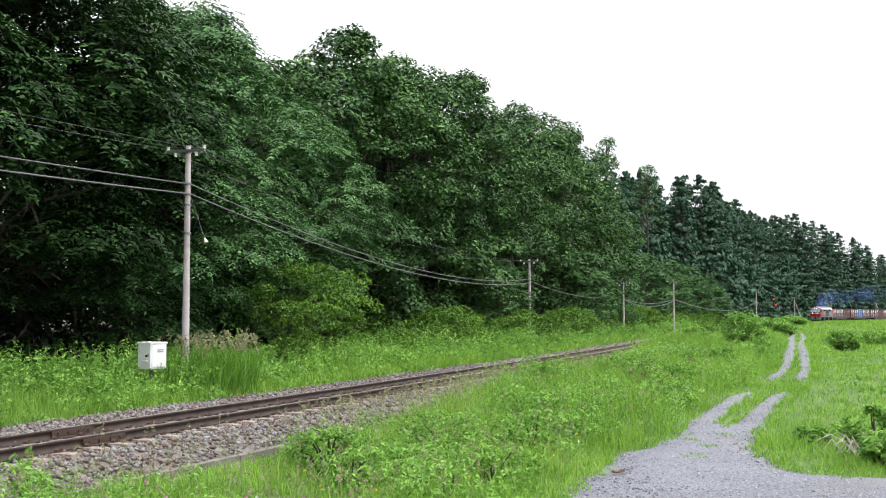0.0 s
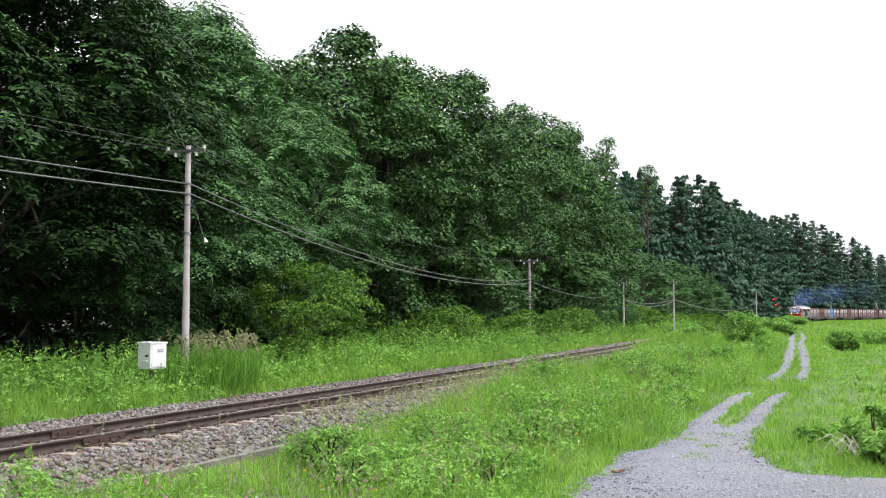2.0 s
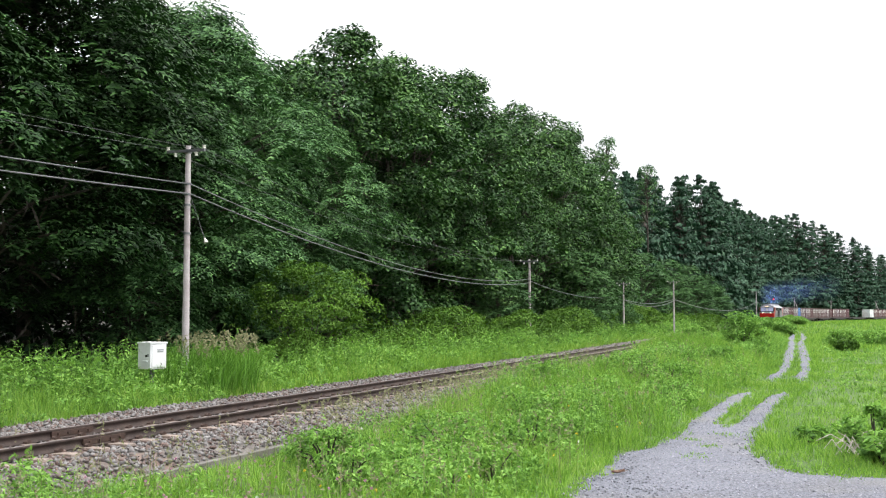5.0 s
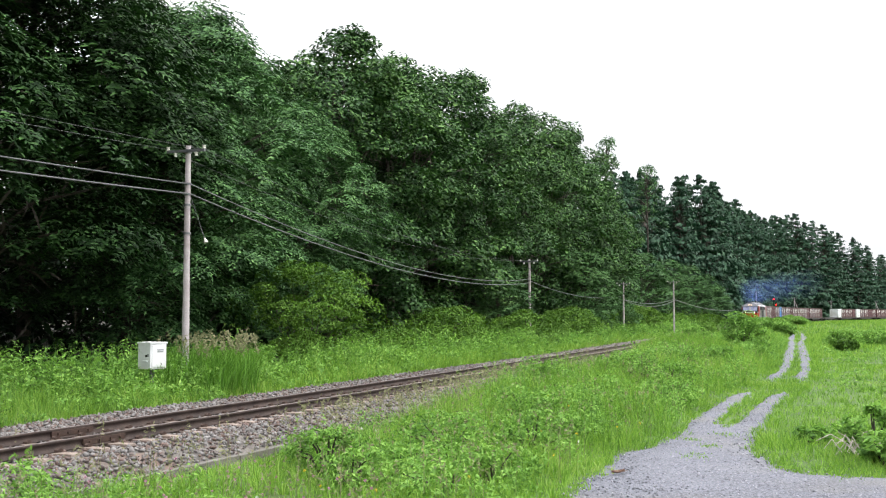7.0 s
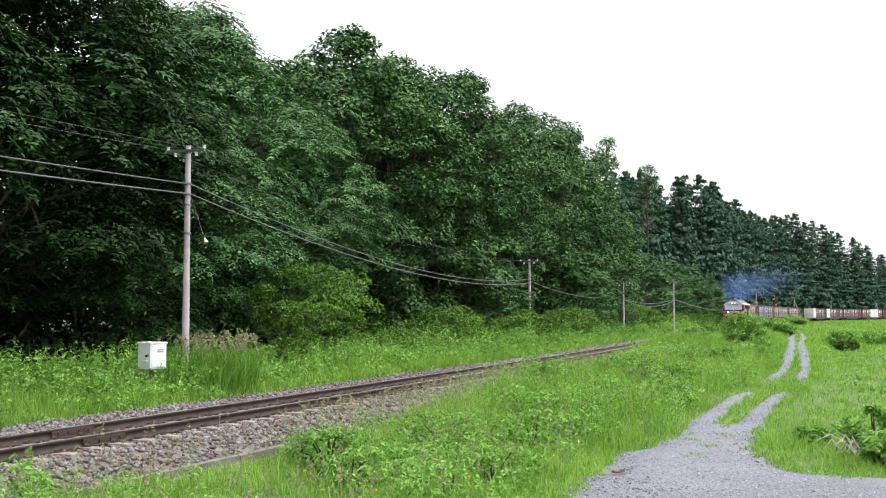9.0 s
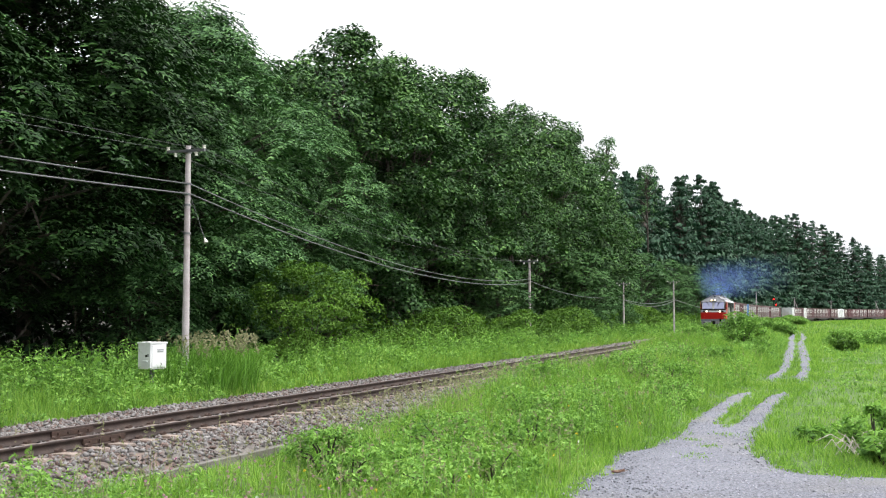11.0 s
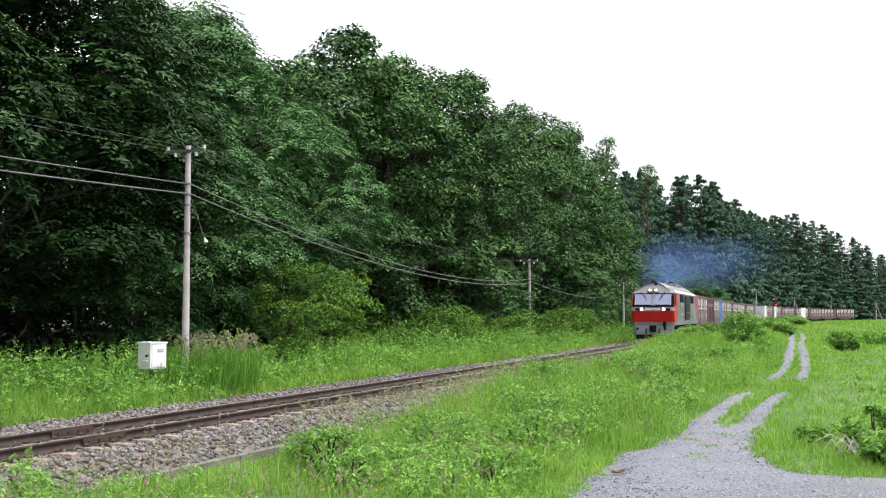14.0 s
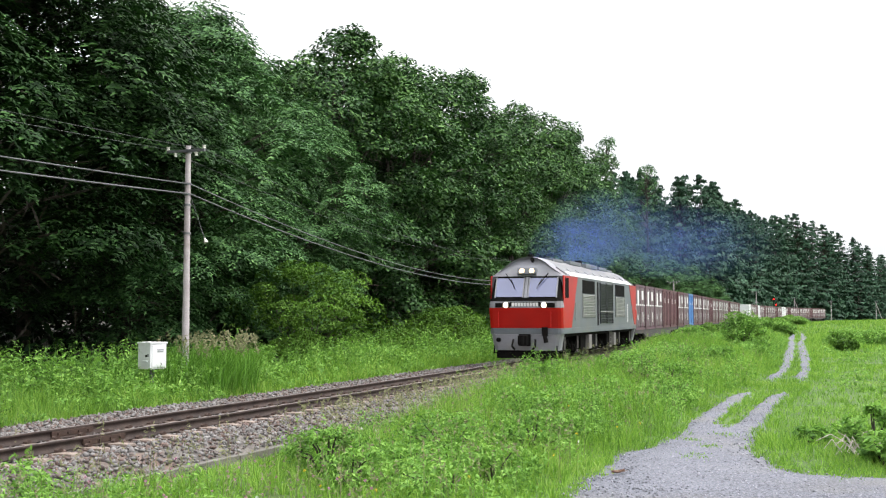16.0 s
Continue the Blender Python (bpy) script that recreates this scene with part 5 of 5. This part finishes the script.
    p = track_point(y, u)
    x, y = p[:, 0], p[:, 1]
    keep = (x > -7.5) & (x / y < -0.172) & (rng.uniform(0, 1, n) < 0.8 + 0.4 * ripple(x, y, 2))
    x, y = x[keep], y[keep]
    grass_stuff("reed_clump", np.stack([x, y, land(x, y)], -1), 1.1 + 0.25 * ripple(x, y, 1.6), np.full(len(x), 0.012), REED, rng, "clump of tall green reeds round the pole", 0.45)
    m = rng.choice(len(x), 110, replace=False)
    h = rng.uniform(1.1, 1.55, len(m))
    at = np.stack([x[m], y[m], land(x[m], y[m]) + h], -1)
    at = np.repeat(at, 9, 0) + rng.normal(size=(len(m) * 9, 3)) * np.array([0.03, 0.03, 0.07])
    v, q = leaves(rng, at, np.tile((0, -1.0, 0.4), (len(at), 1)), 0.11, 0.035, 0.2, 0.5)
    tagged(new("reed_plumes", big_mesh("reed_plumes", v, q, materials=[PLUME])), "pale buff seed plumes above the reeds", "reeds", kind="stuff")
    # seed heads along the near rail
    n = 420
    y = rng.uniform(19, 31, n)
    u = rng.uniform(2.2, 3.3, n)
    p = track_point(y, u)
    h = rng.uniform(0.5, 0.85, n)
    at = np.repeat(np.stack([p[:, 0], p[:, 1], land(p[:, 0], p[:, 1]) + h], -1), 5, 0) + rng.normal(size=(n * 5, 3)) * np.array([0.015, 0.015, 0.05])
    v, q = leaves(rng, at, np.tile((0, -1.0, 0.4), (len(at), 1)), 0.07, 0.02, 0.2, 0.5)
    tagged(new("grass_seed_heads", big_mesh("grass_seed_heads", v, q, materials=[PLUME])), "buff seed heads of tall grass", "grass", kind="stuff")
    # tufts that have come up through the gravel
    spots = ((4.05, 17.4, 0.13), (5.45, 20.8, 0.14), (4.6, 18.6, 0.1), (5.1, 16.0, 0.14), (5.7, 15.4, 0.14), (6.3, 15.9, 0.2), (7.0, 16.2, 0.2), (4.5, 19.6, 0.1))
    c = np.array(spots)[rng.integers(0, len(spots), 900)]
    x, y = c[:, 0] + rng.normal(size=len(c)) * c[:, 2], c[:, 1] + rng.normal(size=len(c)) * c[:, 2] * 1.6
    grass_stuff("gravel_tufts", np.stack([x, y, land(x, y) + 0.03], -1), np.full(len(x), 0.05), np.full(len(x), 0.007), GRASS, rng, "thin grass tufts in the gravel", 0.6)
    # short tufts that fray the edges of the gravel
    n = 1500
    y = 12.5 + 40 * rng.uniform(0, 1, n) ** 1.5
    side = rng.integers(0, 2, n)
    yard = np.where(side == 0, along(YARD_L, y) - 0.02, along(YARD_R, y) + 0.02)
    ruts = np.where(side == 0, along(RUT_L, y), along(RUT_R, y)) + rng.choice((-1, 1), n) * np.maximum(rut_half(y), 0.0)
    x = np.where(y < 22, yard + 0.12 * rng.normal(size=n), ruts + 0.05 * rng.normal(size=n))
    grass_stuff("edge_tufts", np.stack([x, y, land(x, y) + 0.02], -1), rng.uniform(0.05, 0.13, n), 0.0062 * np.maximum(1, y / 22) ** 0.7, GRASS, rng, "short grass tufts fraying the gravel edge", 0.8, 7, 0.05)
    n = 1500
    y = 10 + 38 * rng.uniform(0, 1, n) ** 1.4
    u = rng.uniform(2.6, 8.4, n)
    p = track_point(y, u)
    p = p[~gravel_here(p[:, 0], p[:, 1], 0.3) & (p[:, 0] < along(RUT_L, p[:, 1]) - 0.4)]
    n = len(p)
    h = rng.uniform(0.5, 0.95, n)
    p[:, 2] = land(p[:, 0], p[:, 1])
    sv, sq, st = blades(rng, p, h / 1.1, np.full(n, 0.0035), 0.12)
    tips = np.repeat(sv.reshape(-1, 5, 3)[:, 4], 6, 0) + rng.normal(size=(n * 6, 3)) * np.array([0.014, 0.014, 0.045])
    v, q = leaves(rng, tips, np.tile((0, -1.0, 0.4), (len(tips), 1)), 0.055, 0.016, 0.2, 0.5)
    me = big_mesh("grass_stalks", np.concatenate([v, sv]), np.concatenate([q, sq + len(v)]), st + len(v), [PLUME])
    tagged(new("grass_stalks", me), "thin buff stalks of flowering grass", "grass", kind="stuff")
    herb_stuff("leafy_weed", np.array([(-5.1, 13.2, -0.45), (-4.75, 13.0, -0.45)]), np.array([0.62, 0.5]), np.array([0.11, 0.1]), 34, WEED, rng, "tall leafy weed at the foot of the ballast", spread=0.13, stems=4, loose=0.08)
    # flowers
    for name, colour, count, y0, y1, u0, u1, label in (
            ("clover_flowers", (0.45, 0.24, 0.33), 110, 9.5, 15.5, 2.6, 6.5, "small pink clover heads in the grass"),
            ("yellow_flowers", (0.7, 0.55, 0.05), 30, 10, 26, 4.5, 8.5, "small yellow flowers in the grass"),
            ("white_flowers", (0.7, 0.7, 0.66), 14, 10, 20, 3, 8, "small white flowers in the grass")):
        paint = foliage(name, [(0.2, tuple(c * 0.75 for c in colour)), (0.8, colour)], 0.3)
        y, u = rng.uniform(y0, y1, count), rng.uniform(u0, u1, count)
        p = track_point(y, u)
        keep = ~gravel_here(p[:, 0], p[:, 1], 0.1) & (p[:, 1] > 8)
        p = p[keep]
        at = np.repeat(np.stack([p[:, 0], p[:, 1], land(p[:, 0], p[:, 1]) + rng.uniform(0.3, 0.5, len(p))], -1), 10, 0)
        d = unit(rng.normal(size=at.shape))
        v, q = leaves(rng, at + d * 0.016, d, 0.03, 0.014, 0, 0.3)
        tagged(new(name, big_mesh(name, v, q, materials=[paint])), label, "flowers", kind="stuff")


build_meadow()


# ---- bushes ----
def bush(seed, x, y, high, wide, material, label, boughs=46, per=75, leaf=0.15):
    rng = np.random.default_rng(seed)
    ob = thing("bush", label, "bush", m=Matrix.Translation((x, y, float(land(x, y)))))
    c = unit(rng.normal(size=(boughs, 3))) * rng.uniform(0.35, 1.0, (boughs, 1)) ** 0.5
    c = np.stack([c[:, 0] * wide * 0.5, c[:, 1] * wide * 0.5, (0.48 + 0.46 * c[:, 2]) * high], -1)
    who = np.repeat(np.arange(boughs), per)
    d = unit(rng.normal(size=(len(who), 3)))
    if wide > 3:
        d[:, 2] = np.abs(d[:, 2]) - 0.2
    size = ((0.13 if wide > 5 else 0.15) * wide * rng.uniform(0.6, 1.4, boughs))[who][:, None]
    at = c[who] + d * size * np.array([1, 1, 0.65])
    at[:, 2] = np.maximum(at[:, 2], 0.1)
    v, q = leaves(rng, at, d * 0.5 + unit(c)[who] * 0.3 + np.array([0, 0, 0.9]), leaf, leaf * 0.45, 0.35)
    child(new("crown", big_mesh("crown", v, q, materials=[material])), ob)
    bm = bmesh.new()
    for i in rng.choice(boughs, 12, replace=False):
        tip = Vector(c[i])
        rod(bm, (tip.x * 0.08, tip.y * 0.08, -0.1), tip * 0.55 + Vector((0, 0, 0.1 * high)), 0.025, 0.015, 5, False)
        rod(bm, tip * 0.55 + Vector((0, 0, 0.1 * high)), tip, 0.015, 0.006, 5, False)
    part("branchwork", bm, BARK, ob)
    return ob


def build_bushes():
    k = 0
    for x, y, h, w, mat, label in (
            (-5.3, 41, 4.3, 5.2, SHRUB, "large rounded light green bush before the dark trees"),
            (0.2, 55, 2.6, 4.0, SHRUB, "spreading green shrub at the edge of the trees"),
            (5.0, 66, 2.4, 4.0, SHRUB, "spreading green shrub at the edge of the trees"),
            (9.4, 80, 2.6, 4.5, SHRUB, "spreading green shrub at the edge of the trees"),
            (11.5, 92, 3.2, 4.5, LEAF_LIGHT, "pale green shrub at the edge of the trees"),
            (16.6, 104, 3.4, 4.5, LEAF_LIGHT, "pale green shrub at the edge of the trees"),
            (21.5, 118, 3.0, 4.5, SHRUB, "spreading green shrub at the edge of the trees"),
            (15.0, 54, 2.5, 2.1, WEED, "yellow-green bush on the bank beside the cart track"),
            (16.0, 55.5, 1.9, 1.4, SHRUB, "deep green bush on the bank beside the cart track"),
            (14.6, 67, 1.1, 2.0, WEED, "low leafy bush on top of the bank"),
            (16.2, 70, 1.35, 2.2, WEED, "low leafy bush on top of the bank"),
            (17.8, 72, 1.3, 2.2, SHRUB, "low leafy bush on top of the bank"),
            (36.6, 116, 1.7, 2.4, WEED, "low green bush in the field"),
            (28.3, 76, 1.3, 2.2, WEED, "low pale bush in the meadow"),
            (30.2, 81, 1.1, 2.4, WEED, "low green bush in the meadow"),
            (32.6, 83, 1.0, 2.8, WEED, "low green bush in the meadow"),
            (31.8, 80, 1.3, 2.6, WEED, "low green bush in the meadow"),
            (25.4, 68, 0.9, 1.4, SHRUB, "low green bush in the meadow"),
            (49, 165, 1.8, 5.0, WEED, "low pale bush in the field"),
            (66, 205, 1.8, 6.0, WEED, "low green bush in the field"),
            (6.75, 19.8, 0.36, 0.6, WEED, "low leafy weed clump by the gravel"),
            (7.05, 17.7, 0.95, 1.0, WEED, "leafy weed clump over the heap of dead stems"),
            (6.75, 16.4, 0.6, 0.8, WEED, "leafy weed clump over the heap of dead stems")):
        near = y < 30
        bush(300 + k, x, y, h, w, mat, label, 30 if near else (58 if w > 5 else 60), 45 if near else (210 if w > 5 else 110 if w > 3.4 else 75), 0.12 if near else 0.085 + 0.0012 * y)
        k += 1

    rng = np.random.default_rng(77)
    made = 0
    while made < 40:
        y, u = 15 + 46 * rng.uniform() ** 1.2, rng.uniform(4.0, 8.0)
        x, yy, _ = track_point(y, u)
        if gravel_here(x, yy, 0.7) or x > along(RUT_L, yy) - 0.9 or (u < 4.6 and y > 30) or (abs(x - 10.4) < 2.8 and abs(yy - 46) < 6):
            continue
        bush(400 + made, float(x), float(yy), rng.uniform(0.5, 0.85) + 0.2 * (y > 30), rng.uniform(0.9, 1.8), WEED, "rounded clump of leafy weeds in the verge", 24, 75, 0.06 + 0.0012 * y)
        made += 1


build_bushes()


# ---- poles, wires, cabinet, signal, heap of stems ----
POLE = surface("pole_concrete", (0.3, 0.262, 0.27), (0.46, 0.415, 0.43), 1.5, 0.85, grain=30, bump=0.3, dirt=(0.19, 0.13, 0.12), dirt_amount=0.6)
STEEL = surface("dull_steel", (0.1, 0.1, 0.11), (0.19, 0.19, 0.2), 6, 0.5, 0.6, bump=0.1)
PORCELAIN = surface("porcelain", (0.5, 0.47, 0.43), (0.65, 0.62, 0.58), 8, 0.3, bump=0.02)
CABLE = surface("cable_black", (0.06, 0.06, 0.065), (0.12, 0.12, 0.13), 3, 0.5, bump=0.02)
CABINET = surface("cabinet_white", (0.62, 0.62, 0.64), (0.74, 0.74, 0.76), 2, 0.5, bump=0.03, dirt=(0.42, 0.4, 0.36), dirt_amount=0.4)
DRY = surface("dead_stems", (0.22, 0.19, 0.16), (0.5, 0.46, 0.41), 4, 0.9, grain=30, bump=0.3)
POLES = ((-7.17, 30.0, 6.57, 0.11), (5.8, 72.0, 5.54, 0.11), (16.8, 100.0, 4.83, 0.09), (24.05, 112.0, 5.37, 0.10), (68.5, 235.0, 6.9, 0.14),
         (94.8, 290.0, 6.4, 0.14), (119.1, 330.0, 6.0, 0.14), (147.0, 365.0, 6.25, 0.14))


def build_poles():
    for i, (x, y, top, r) in enumerate(POLES):
        z0 = float(land(x, y)) - 0.2
        p = thing("utility_pole", "slender grey concrete line pole with a crossarm", "utility pole", "poles along the track", m=Matrix.Translation((x, y, 0)))
        part("pole", rod(bmesh.new(), (0, 0, z0), (0, 0, top), r * 1.0, r * 0.66, 16), POLE, p)
        yaw = Euler((0, 0, -0.36)).to_matrix().to_4x4()
        wide = 0.62 if i < 4 else 0.9
        arm = part("crossarm", box(bmesh.new(), (2 * wide, 0.07, 0.075), (0, -r * 0.66 - 0.04, top - 0.16), 0.01), STEEL, p, "steel crossarm")
        arm.matrix_basis = yaw
        part("clamp", rod(bmesh.new(), (0, 0, top - 0.22), (0, 0, top - 0.10), r * 0.66 + 0.025, r * 0.66 + 0.025, 14), STEEL, p)
        for u in (-0.95, -0.55, 0.55, 0.95):
            ins = bmesh.new()
            zz = top - 0.16
            side = (u * wide, -r * 0.66 - 0.04)
            up = 0.09 if abs(u) > 0.7 else -0.1
            rod(ins, (*side, zz), (*side, zz + up * 0.6), 0.015, 0.015, 6)
            rod(ins, (*side, zz + up * 0.5), (*side, zz + up * 0.9), 0.055, 0.045, 10)
            rod(ins, (*side, zz + up * 0.9), (*side, zz + up * 1.5), 0.04, 0.05, 10)
            part("insulator", ins, PORCELAIN, arm, "white porcelain insulator")
        for z in (5.49, 5.2, 4.9, 4.1):
            if z < top - 0.5 and i < 4:
                part("strap", rod(bmesh.new(), (0, 0, z - 0.03), (0, 0, z + 0.03), r * 0.8 + 0.015, r * 0.8 + 0.015, 14), STEEL, p)
        if i == 0:
            for k in range(12):
                z = 0.9 + 0.36 * k
                part("step_bolt", rod(bmesh.new(), (-0.05, -0.04, z), (-0.13, -0.08, z), 0.009, 0.009, 6), STEEL, p)
            lamp = rod(bmesh.new(), (0.1, 0, 5.1), (0.5, -0.05, 3.95), 0.008, 0.008, 6)
            part("hanging_wire", lamp, CABLE, p)
            bell = rod(bmesh.new(), (0.5, -0.05, 3.97), (0.55, -0.06, 3.84), 0.02, 0.07, 12)
            part("bell_insulator", bell, PORCELAIN, p)
        if i in (5, 7):
            part("stay", rod(bmesh.new(), (0, 0, top - 0.6), (2.0, -0.6, z0), 0.09, 0.11, 8), POLE, p, "slanting prop")


def cable(name, a, b, sag, r, label):
    n = 24
    pts = [Vector(a).lerp(Vector(b), k / n) - Vector((0, 0, 4 * sag * (k / n) * (1 - k / n))) for k in range(n + 1)]
    side = (Vector(b) - Vector(a)).cross(Vector((0, 0, 1))).normalized()
    v = [p + r * (math.cos(k * math.pi / 3) * side + math.sin(k * math.pi / 3) * Vector((0, 0, 1))) for p in pts for k in range(6)]
    f = [(i * 6 + k, i * 6 + (k + 1) % 6, i * 6 + 6 + (k + 1) % 6, i * 6 + 6 + k) for i in range(n) for k in range(6)]
    me = bpy.data.meshes.new(name)
    me.from_pydata(v, [], f)
    me.materials.append(CABLE)
    tagged(new(name, me), label, "cable", "cables along the poles")


def build_cables():
    left = Vector((-2.73, -6.0, 0)).normalized()
    for z, dz, r, sag in ((5.49, 0.06, 0.018, 0.2), (5.21, 0.06, 0.022, 0.25)):
        a = Vector((-7.17, 29.9, z))
        cable("cable", a, a + left * 30 + Vector((0, 0, dz)), sag, r, "black cable strung between line poles")
    cable("cable", (-7.1, 29.95, 5.49), (5.8, 71.9, 4.2), 1.0, 0.016, "black cable sagging between line poles")
    cable("cable", (-7.1, 29.95, 5.21), (5.8, 71.9, 3.95), 0.95, 0.02, "black cable sagging between line poles")
    for s in (-0.55, 0.5):
        a = Vector((-7.17 + s, 29.9, 6.45))
        cable("wire", a, a + left * 30 + Vector((0, 0, 0.3)), 0.3, 0.005, "thin line wire between insulators")
        cable("wire", a, (5.8 + s, 71.9, 5.45), 0.9, 0.005, "thin line wire between insulators")
    cable("cable", (5.8, 72.1, 4.1), (16.8, 100, 3.6), 0.6, 0.02, "black cable sagging between line poles")
    cable("cable", (16.8, 100, 3.25), (24.05, 112, 3.45), 0.45, 0.022, "black cable sagging between line poles")
    cable("cable", (16.8, 100, 3.2), (24.05, 112, 3.25), 0.6, 0.022, "black cable sagging between line poles")
    cable("cable", (24.05, 112, 3.4), (68.5, 235, 4.6), 1.5, 0.03, "black cable sagging between line poles")
    cable("cable", (68.5, 235, 4.6), (94.8, 290, 4.2), 1.0, 0.035, "black cable sagging between line poles")


def build_cabinet():
    x, y = -7.55, 28.0
    c = thing("relay_cabinet", "white metal lineside cabinet on a post among the weeds", "cabinet", m=Matrix.Translation((x, y, 0)) @ pose(0, 0, -0.31, 0, 0, -40) @ Matrix.Diagonal((1.17, 1.17, 1.17, 1)))
    part("body", box(bmesh.new(), (0.46, 0.42, 0.56), (0, 0, 0.91), 0.012), CABINET, c)
    part("roof", box(bmesh.new(), (0.5, 0.46, 0.035), (0, 0, 1.205), 0.012), CABINET, c)
    door = part("door", box(bmesh.new(), (0.02, 0.35, 0.48), (0.24, 0, 0.91), 0.008), CABINET, c)
    for k, w in enumerate((0.17, 0.15)):
        part("marking_bar", box(bmesh.new(), (0.004, w, 0.022), (0.252, 0.03, 1.05 - 0.04 * k), 0), GREY_DARK, door, "illegible grey marking")
    part("lock", rod(bmesh.new(), (0.25, 0.06, 0.74), (0.262, 0.06, 0.74), 0.014, 0.014, 10), BLACK, door)
    part("latch", box(bmesh.new(), (0.05, 0.014, 0.05), (0.08, -0.216, 0.92), 0.003), BLACK, c)
    part("latch", box(bmesh.new(), (0.03, 0.014, 0.06), (0.15, -0.216, 0.93), 0.003), GREY_DARK, c)
    part("ledge", box(bmesh.new(), (0.18, 0.03, 0.04), (0.05, -0.22, 0.80), 0.005), CABINET, c)
    part("post", rod(bmesh.new(), (0, 0, -0.4), (0, 0, 0.63), 0.05, 0.05, 12), STEEL, c)


def build_signal():
    x, y = 80.6, 262.0
    s = thing("railway_signal", "dark railway signal post showing red lights", "signal", m=Matrix.Translation((x, y, 0)))
    part("post", rod(bmesh.new(), (0, 0, float(land(x, y)) - 0.2), (0, 0, 6.1), 0.09, 0.08, 10), BLACK, s)
    lit = glow("signal_red", (1.0, 0.02, 0.015), 2.5)
    for dx, z in ((-0.05, 5.55), (0.5, 4.2)):
        head = part("signal_head", box(bmesh.new(), (0.42, 0.2, 0.8), (dx, -0.15, z + 0.1), 0.06), BLACK, s, "black signal head")
        part("lamp", rod(bmesh.new(), (dx, -0.24, z), (dx, -0.29, z), 0.17, 0.15, 14), lit, head, "lit red lamp")
    part("bracket", box(bmesh.new(), (0.6, 0.08, 0.08), (0.25, -0.05, 4.0), 0.01), BLACK, s)


def build_heap():
    rng = random.Random(21)
    h = thing("brush_heap", "heap of grey dead stems by the gravel", "brush pile", m=Matrix.Translation((6.75, 17.4, float(land(6.75, 17.4)))) @ Matrix.Diagonal((0.62, 0.62, 0.85, 1)))
    for k in range(26):
        a, l = rng.uniform(0, 6.28), rng.uniform(0.4, 0.95)
        bm = bmesh.new()
        st = Vector((rng.uniform(-0.5, 0.5), rng.uniform(-0.35, 0.35), rng.uniform(0.05, 0.3)))
        mid = st + Vector((math.cos(a) * l * 0.5, math.sin(a) * l * 0.4, rng.uniform(0.1, 0.3)))
        rod(bm, st, mid, 0.012, 0.01, 5)
        rod(bm, mid, mid + Vector((math.cos(a + 0.4) * l * 0.5, math.sin(a + 0.4) * l * 0.4, rng.uniform(-0.25, 0.1))), 0.01, 0.005, 5)
        part("stem", bm, DRY, h)


def build_fallen_leaf():
    x, y = 2.5, 15.5
    leaf = thing("fallen_leaf", "curled dry brown leaf lying on the gravel", "leaf", m=Matrix.Translation((x, y, float(land(x, y)) + 0.06)) @ pose(0, 0, 0, 0, 0, 20))
    bm = bmesh.new()
    rows = [[bm.verts.new((0.11 * a, 0.055 * b * (1 - a * a), 0.03 * b * b + 0.02 * a * a + 0.004 * (a + b))) for b in (-1, -0.5, 0, 0.5, 1)] for a in (-0.97, -0.6, -0.2, 0.2, 0.6, 0.97)]
    for p, q in zip(rows, rows[1:]):
        for i in range(4):
            bm.faces.new((p[i], p[i + 1], q[i + 1], q[i]))
    part("blade", bm, DRY_LEAF, leaf)
    part("stalk", rod(bmesh.new(), (0.1, 0, 0.02), (0.17, 0.02, 0.03), 0.004, 0.003, 5), DRY_LEAF, leaf)


DRY_LEAF = surface("dry_leaf", (0.09, 0.045, 0.028), (0.17, 0.095, 0.06), 9, 0.8, bump=0.2)
build_fallen_leaf()
build_poles()
build_cables()
build_cabinet()
build_signal()
build_heap()


def motions():
    for ob, back, span, offset in MOVERS:
        walk(ob, [(t * 0.5, train_pose(t * 0.5, back, span) @ offset) for t in range(33)])
    for ob, y, r in SPINNERS:
        walk(ob, [(k / FPS, pose(0, y, r, -math.degrees(travelled(k / FPS) / r))) for k in range(16 * FPS + 1)])


motions()
